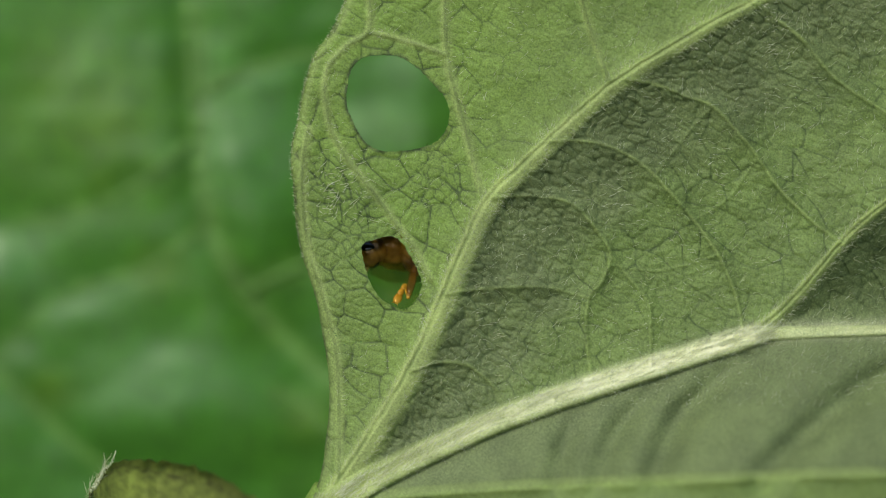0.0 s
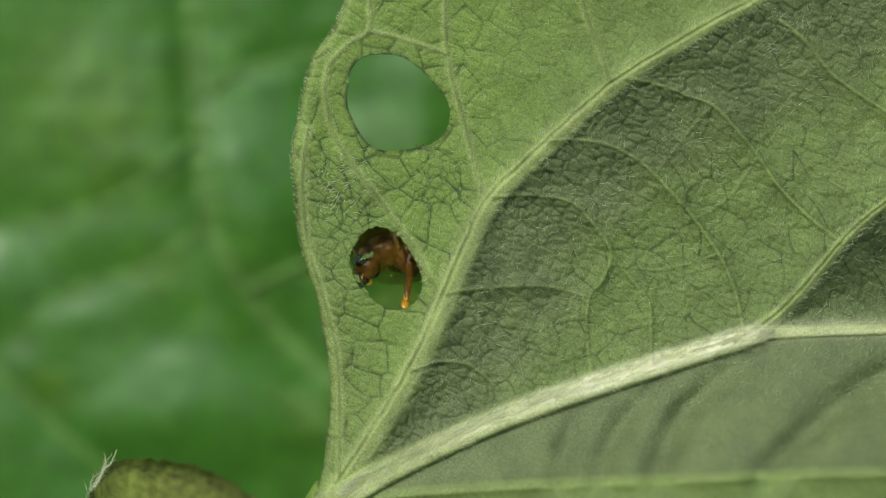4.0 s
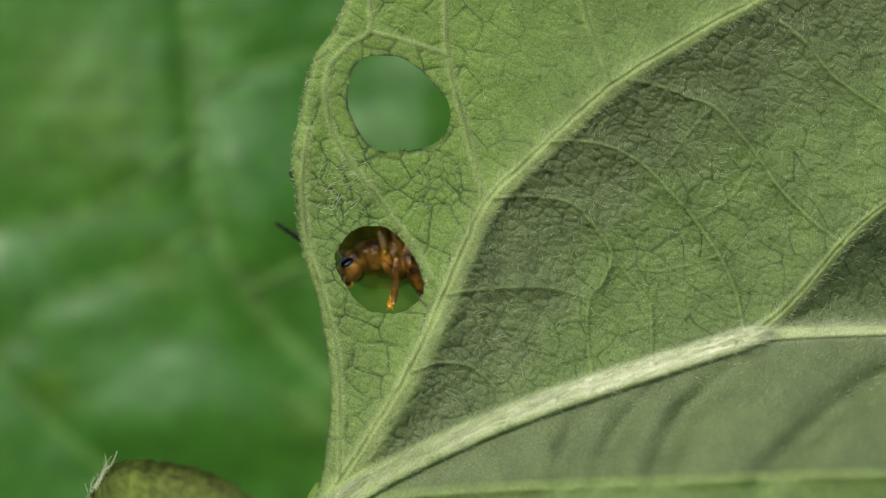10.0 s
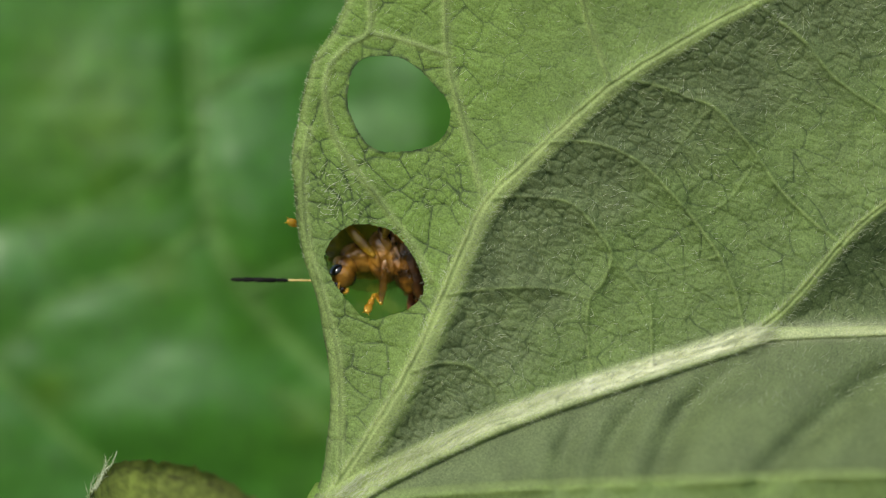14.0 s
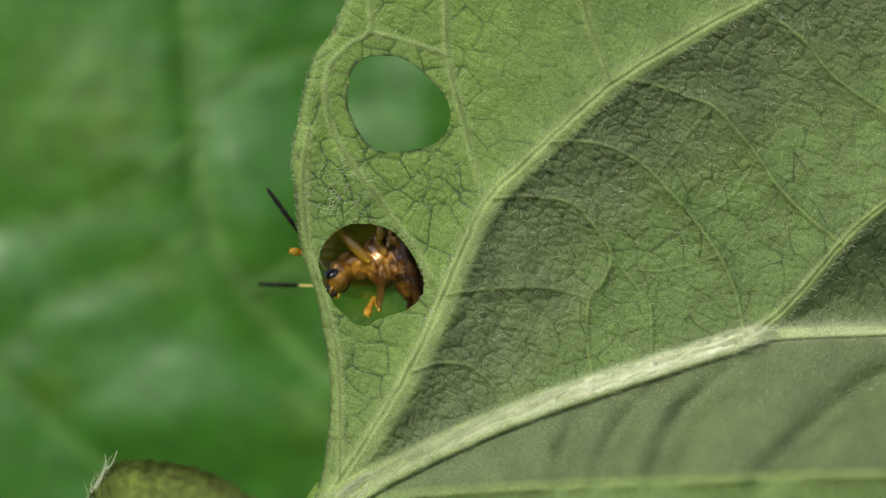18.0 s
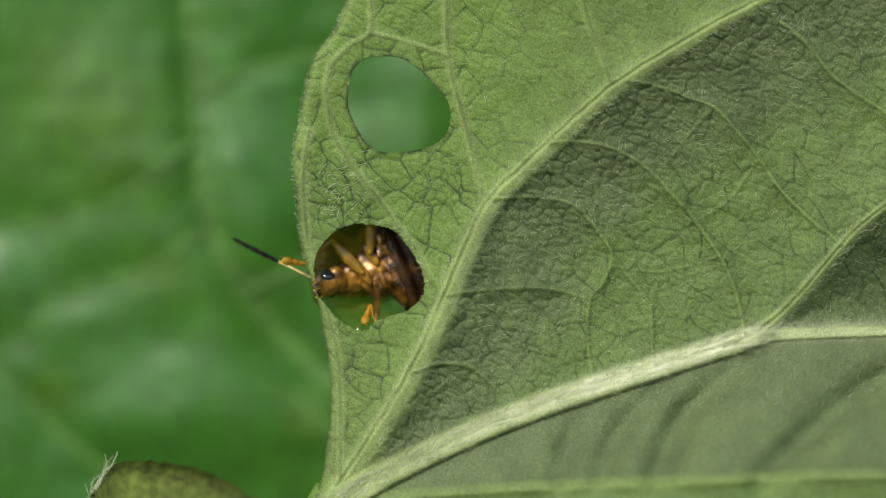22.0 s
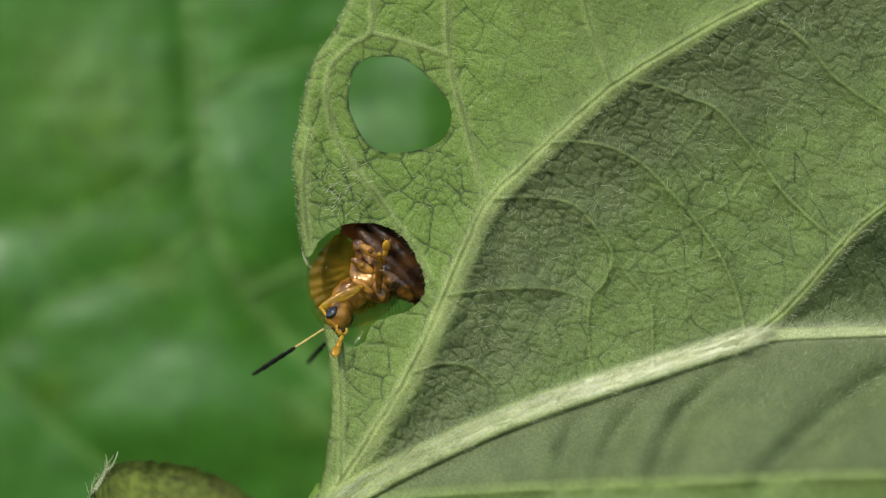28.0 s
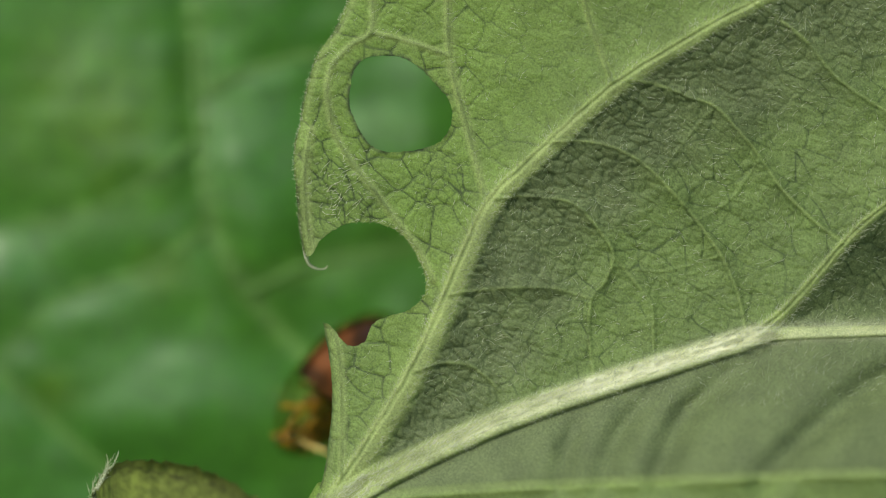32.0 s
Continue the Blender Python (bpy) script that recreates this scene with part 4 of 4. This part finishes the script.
BODY_ROWS = [(0, 741, 440, 2.3, 188, 0, 0), (3, 733, 442, 2.3, 190, 0, 0), (6, 719, 444, 2.3, 191, 0, 0), (10, 703, 448, 2.3, 192, 0, 0),
             (14, 683, 452, 2.3, 192, 0, 0), (18, 676, 462, 2.3, 196, 0, 0), (21, 668, 476, 2.3, 202, 0, 0), (23, 659, 480, 2.3, 204, 0, 0),
             (25, 653, 486, 2.3, 208, 0, 0), (25.7, 651, 486, 2.2, 212, 0, 0), (27.3, 659, 494, 1.55, 222, 0, 0), (28, 657, 492, 1.45, 224, 0, 0),
             (29, 663, 498, 1.45, 226, 0, 0), (30, 655, 496, 1.45, 226, 0, 0), (30.5, 659, 494, 1.45, 232, 0, 0), (30.8, 663, 492, 1.45, 230, 0, 0)]
LEAVING = [(31.0, 698, 488, 2.2, 229, -18, 0), (31.1, 704, 510, 2.8, 231, -32, 0), (31.2, 698, 530, 3.0, 237, -38, 0), (31.3, 746, 586, 3.6, 234, -38, 0),
           (31.4, 790, 680, 6.0, 228, 10, 0), (31.5, 700, 770, 8.0, 228, 60, 0), (31.6, 606, 778, 9.0, 228, 95, 0), (31.8, 570, 714, 9.5, 231, 122, 0), (32, 574, 716, 9.5, 232, 124, 0)]
BODY = [(t, body_pose(*r)) for t, *r in BODY_ROWS + LEAVING]


def body_at(t):
    for (t0, a), (t1, b) in zip(BODY, BODY[1:]):
        if t0 <= t <= t1:
            return a.lerp(b, (t - t0) / (t1 - t0))
    return BODY[-1][1]


def between(rows, t):
    """A row of numbers at t, on straight lines between the rows."""
    a = np.array(rows, float)
    return [float(np.interp(t, a[:, 0], a[:, k])) for k in range(1, a.shape[1])]


def bone(start, end, up=(0, 0, 1)):
    """A pose at start with x towards end."""
    x = (Vector(end) - Vector(start)).normalized()
    y = Vector(up).cross(x)
    y = y.normalized() if y.length > 1e-9 else Vector((0, 1, 0))
    return Matrix.Translation(start) @ Matrix((x, y, x.cross(y))).transposed().to_4x4()


def point(x, y, deep):
    return Vector(at(np.array(float(x)), np.array(float(y)), np.array(deep * MM)))


MOUTH_A = [(0, 645, 445), (0.4, 650, 470), (1, 628, 512), (1.5, 640, 480), (2, 648, 440), (2.6, 640, 470), (3, 640, 488), (3.5, 635, 485), (5.5, 628, 460),
           (6, 630, 512), (6.5, 650, 515), (7, 622, 462), (7.5, 625, 420), (8, 612, 508), (8.5, 640, 520), (9, 618, 498), (9.5, 610, 440), (10, 592, 480),
           (10.5, 600, 500), (11, 615, 515), (11.5, 620, 500), (12, 598, 440), (12.5, 590, 450), (13, 600, 512), (13.5, 605, 500), (14, 592, 488), (14.5, 580, 470)]
MOUTH_B = [(16.5, 586, 500), (17, 588, 488), (17.5, 592, 520), (18, 574, 498), (18.5, 590, 540), (19, 605, 545), (19.5, 588, 500), (20, 572, 478), (20.5, 575, 500),
           (21, 590, 535), (21.5, 600, 545), (22, 566, 492), (22.5, 560, 480), (23, 572, 540), (23.5, 570, 545), (24, 562, 505), (24.5, 560, 490), (25, 570, 545), (25.5, 572, 550),
           (27.5, 612, 592), (28, 572, 575), (28.5, 585, 590), (29, 612, 590), (29.5, 590, 585), (30, 590, 585), (30.5, 605, 605), (30.8, 610, 590), (32, 560, 640)]
UPPER_A = [(0, 610, 300), (1.2, 600, 310), (1.5, 505, 400), (2, 530, 300), (3, 560, 330), (5.5, 500, 305), (6, 518, 444), (6.5, 560, 380), (7, 466, 333), (7.5, 560, 340),
           (8, 500, 436), (8.5, 492, 390), (9, 446, 437), (9.5, 470, 285), (10, 500, 288), (10.5, 487, 355), (11, 500, 350), (11.5, 440, 438), (12, 444, 327),
           (12.5, 490, 310), (13, 468, 393), (13.5, 430, 405), (14, 530, 360), (14.5, 500, 300)]
UPPER_B = [(16.5, 420, 433), (17, 453, 369), (17.5, 465, 325), (18, 462, 322), (18.5, 458, 380), (19, 490, 432), (19.5, 500, 400), (20, 460, 335), (20.5, 465, 330),
           (21, 439, 384), (21.5, 460, 430), (22, 409, 422), (22.5, 465, 300), (23, 468, 392), (23.5, 460, 395), (24, 402, 433), (24.5, 445, 345), (25, 424, 396), (25.5, 450, 390),
           (27.5, 457, 467), (28, 446, 660), (28.5, 490, 430), (29, 450, 453), (29.5, 430, 480), (30, 445, 430), (30.5, 446, 482), (30.8, 480, 640), (32, 440, 600)]
LOWER_A = [(0, 600, 600), (1.5, 610, 590), (3, 590, 560), (5.5, 500, 390), (6, 590, 560), (8, 600, 570), (9, 650, 540), (10, 485, 397), (10.5, 520, 430), (11, 534, 487),
           (12, 532, 528), (12.5, 440, 440), (13, 556, 548), (13.5, 404, 505), (14, 404, 494), (14.5, 420, 435), (16.5, 560, 560), (17, 560, 540), (18, 456, 504), (18.5, 512, 560)]
LOWER_B = [(19, 590, 560), (19.5, 404, 495), (20, 560, 540), (20.5, 430, 540), (21, 511, 560), (21.5, 550, 580), (22, 550, 530), (22.5, 460, 435), (23, 560, 560), (23.5, 530, 580),
           (24, 536, 558), (24.5, 400, 545), (25, 523, 579), (25.5, 560, 590), (27.5, 560, 640), (28, 540, 640), (28.5, 560, 650), (29, 528, 598), (29.5, 440, 590), (30, 464, 674), (30.5, 540, 582), (32, 480, 720)]
# feet: seconds, place, depth
FOOT_A = [(0, 600, 360, 1.4), (9, 580, 365, 1.4), (13, 560, 385, 1.4), (13.6, 535, 390, 1.4), (14, 503, 388, 1.3), (14.5, 503, 415, 1.3), (17, 508, 438, 1.2), (20, 505, 453, 1.2),
          (22, 493, 458, 1.2), (24, 506, 460, 1.1), (25, 514, 484, 0.9), (25.5, 518, 490, 0.7), (27.5, 570, 602, 0.1), (28, 586, 632, 0.1), (28.5, 560, 560, 0.1),
          (29, 566, 590, 0.1), (29.5, 540, 600, 0.1), (30, 520, 595, 0.1), (30.5, 655, 690, -0.1), (30.8, 535, 600, 0.1), (31, 558, 632, 0.8)]
FOOT_B = [(0, 698, 540, 1.2), (1, 715, 555, 1.3), (2, 700, 545, 1.2), (3, 712, 555, 1.3), (6, 720, 552, 1.3), (7, 692, 538, 1.1), (8, 712, 556, 1.3), (9, 690, 556, 1.3), (10, 688, 550, 1.2),
          (12, 690, 548, 1.0), (13, 690, 556, 1.2), (14, 645, 556, 1.1), (17, 642, 562, 1.1), (18, 645, 562, 1.1), (19, 690, 572, 1.3), (20, 640, 562, 1.1), (21, 680, 585, 1.3),
          (22, 640, 575, 1.1), (24, 640, 585, 1.2), (25.5, 690, 580, 1.3)]
FOOT_C = [(27.5, 690, 440, 0.6), (28.3, 678, 408, 0.5), (28.7, 700, 470, 0.2), (29, 720, 528, 0.1), (29.5, 735, 545, 0.2), (30, 615, 440, 0.3), (30.5, 742, 525, 0.0), (31, 745, 530, 0.9)]
# which way the knee of the lower front leg points
KNEE_B = [(0, 0.15, -0.60, -0.75), (25.5, 0.15, -0.60, -0.75), (28, -0.15, 0.30, -1.0), (32, -0.15, 0.30, -1.0)]
REST = {"front_a": spot(1.9, 1.9, -1.0), "front_b": spot(1.9, -1.9, -1.0), "middle_a": spot(0.55, 3.3, -0.65), "middle_b": spot(-0.9, -2.4, -0.25),
        "hind_a": spot(-0.9, 3.5, -0.65), "hind_b": spot(-2.6, -2.2, -0.20)}


def reach(hip, foot, side, forward=False, bend=None):
    """Poses of thigh, shin and foot from a hip to a foot's end."""
    way = foot - hip
    far = min(way.length, (THIGH + SHIN + FOOT * 0.9) * 0.97 * MM)
    foot = hip + way.normalized() * far
    ankle = foot - (way.normalized() * 0.8 + Vector((0, 0, -0.4))).normalized() * FOOT * MM
    line = ankle - hip
    n = min(max(line.length, 0.45 * MM), (THIGH + SHIN) * 0.985 * MM)
    c = (THIGH ** 2 + (n / MM) ** 2 - SHIN ** 2) / (2 * THIGH * n / MM)
    c = min(max(c, -1), 1)
    out_ = Vector((-0.2, 1.0, 0.1)) if side > 0 else Vector((-0.55, -0.25, -0.7)) if forward else Vector((-1.0, -0.3, 0.15))
    out_ = Vector(bend) if bend else out_
    out_ = (out_ - line.normalized() * out_.dot(line.normalized())).normalized()
    knee = hip + line.normalized() * THIGH * c * MM + out_ * THIGH * math.sqrt(1 - c * c) * MM
    ankle = knee + (ankle - knee).normalized() * SHIN * MM
    return bone(hip, knee), bone(knee, ankle), bone(ankle, foot)


def motions():
    walk(beetle, BODY)
    times = sorted({r[0] for r in MOUTH_A + MOUTH_B + UPPER_A + UPPER_B + LOWER_A + LOWER_B} | {r[0] for r in FOOT_A + FOOT_B + FOOT_C}
                   | {31.1, 31.2, 31.3, 31.4, 31.6, 31.8})
    head_rows, ant_rows, leg_rows = [], ([], []), {"front_a": [], "front_b": []}
    for t in times:
        inv = body_at(t).inverted()
        gone = t > 30.9
        aim = inv @ point(*between(MOUTH_A + MOUTH_B, t), 1.6) - NECK
        swing = math.degrees(math.atan2(aim.y, aim.x))
        swing = 0 if gone else max(-62, min(62, swing))
        turn = pose(*NECK, 0, 0, swing + 20) @ pose(0.28 * MM, 0, 0, 0, 0, -46) @ pose(0, 0, 0, -44, 4, 0)
        head_rows.append((t, turn))
        for k, rows in enumerate((UPPER_A + UPPER_B, LOWER_A + LOWER_B)):
            root = turn @ spot(0.50, 0.14 if k == 0 else -0.14, -0.24)
            tip = inv @ point(*between(rows, t), 1.6)
            if gone:
                tip = root + spot(-0.9, 0.5 - 1.0 * k, 2.0)
            way = tip - root
            flat = min(Vector((way.x, way.y)).length, ANT * 0.995 * MM)
            dirn = Vector((way.x, way.y, 0)).normalized() * flat
            dirn.z = math.sqrt(max((ANT * MM) ** 2 - flat ** 2, 0)) * 0.95
            ant_rows[k].append((t, bone(root, root + dirn)))
        for key, rows, side in (("front_a", FOOT_A, 1), ("front_b", FOOT_B + FOOT_C, -1)):
            goal = inv @ point(*between(rows, t))
            if t > 31.05:
                goal = spot(1.1, 0.9 * side, -1.0)
            leg_rows[key].append((t, reach(HIPS[key], goal, side, True, None if side > 0 else between(KNEE_B, t))))
    walk(head, head_rows)
    for ob, rows in zip(antennae, ant_rows):
        walk(ob, rows)
    for key, rows in leg_rows.items():
        for j in range(3):
            walk(legs[key][j], [(t, p[j]) for t, p in rows])
    for key in ("middle_a", "middle_b", "hind_a", "hind_b"):
        side = 1 if key.endswith("a") else -1
        still = reach(HIPS[key], REST[key], side)
        tucked = reach(HIPS[key], HIPS[key] + spot(0.3, 0.75 * side, -0.55), side)
        drawn_in = reach(HIPS[key], HIPS[key] + spot(0.15, -0.8, 0.55), side, False, Vector((-0.15, 0.0, 1.0))) if side > 0 else still
        for ob, m, f, n in zip(legs[key], still, drawn_in, tucked):
            walk(ob, [(0, m), (25.5, m), (27.5, f), (30.9, f), (31.1, n), (32, n)])
    # the fibre springs out as the corner tears
    tucked_away = Matrix.Translation(FIBRE_AT) @ pose(0, 0, 0, 0, -100, 0)
    half_out = Matrix.Translation(FIBRE_AT) @ pose(0, 0, 0, 0, -50, 0)
    walk(torn_fibre, [(0, tucked_away), (26.3, tucked_away), (26.8, half_out), (27.2, Matrix.Translation(FIBRE_AT)), (32, Matrix.Translation(FIBRE_AT))])
    # a bitten crumb goes to the mouth, then into the beetle, and leaves with it
    rng = random.Random(5)
    for ob, mid, t in bites:
        t = min(max(t, 0.15), 27.6)
        inner_spot = spot(rng.uniform(-1.6, -0.6), rng.uniform(-0.8, 0.8), rng.uniform(0.25, 0.5))
        b = body_at(t + 0.15)
        swing = [m for s, m in head_rows if s <= t + 0.15][-1]
        rows = [(0, Matrix.Translation(mid)), (t, Matrix.Translation(mid)), (t + 0.13, Matrix.Translation((b @ swing) @ spot(0.9, 0, -0.05))),
                (t + 0.3, Matrix.Translation(body_at(t + 0.3) @ inner_spot))]
        rows += [(s, Matrix.Translation(m @ inner_spot)) for s, m in BODY if s > t + 0.35]
        walk(ob, rows)


motions()
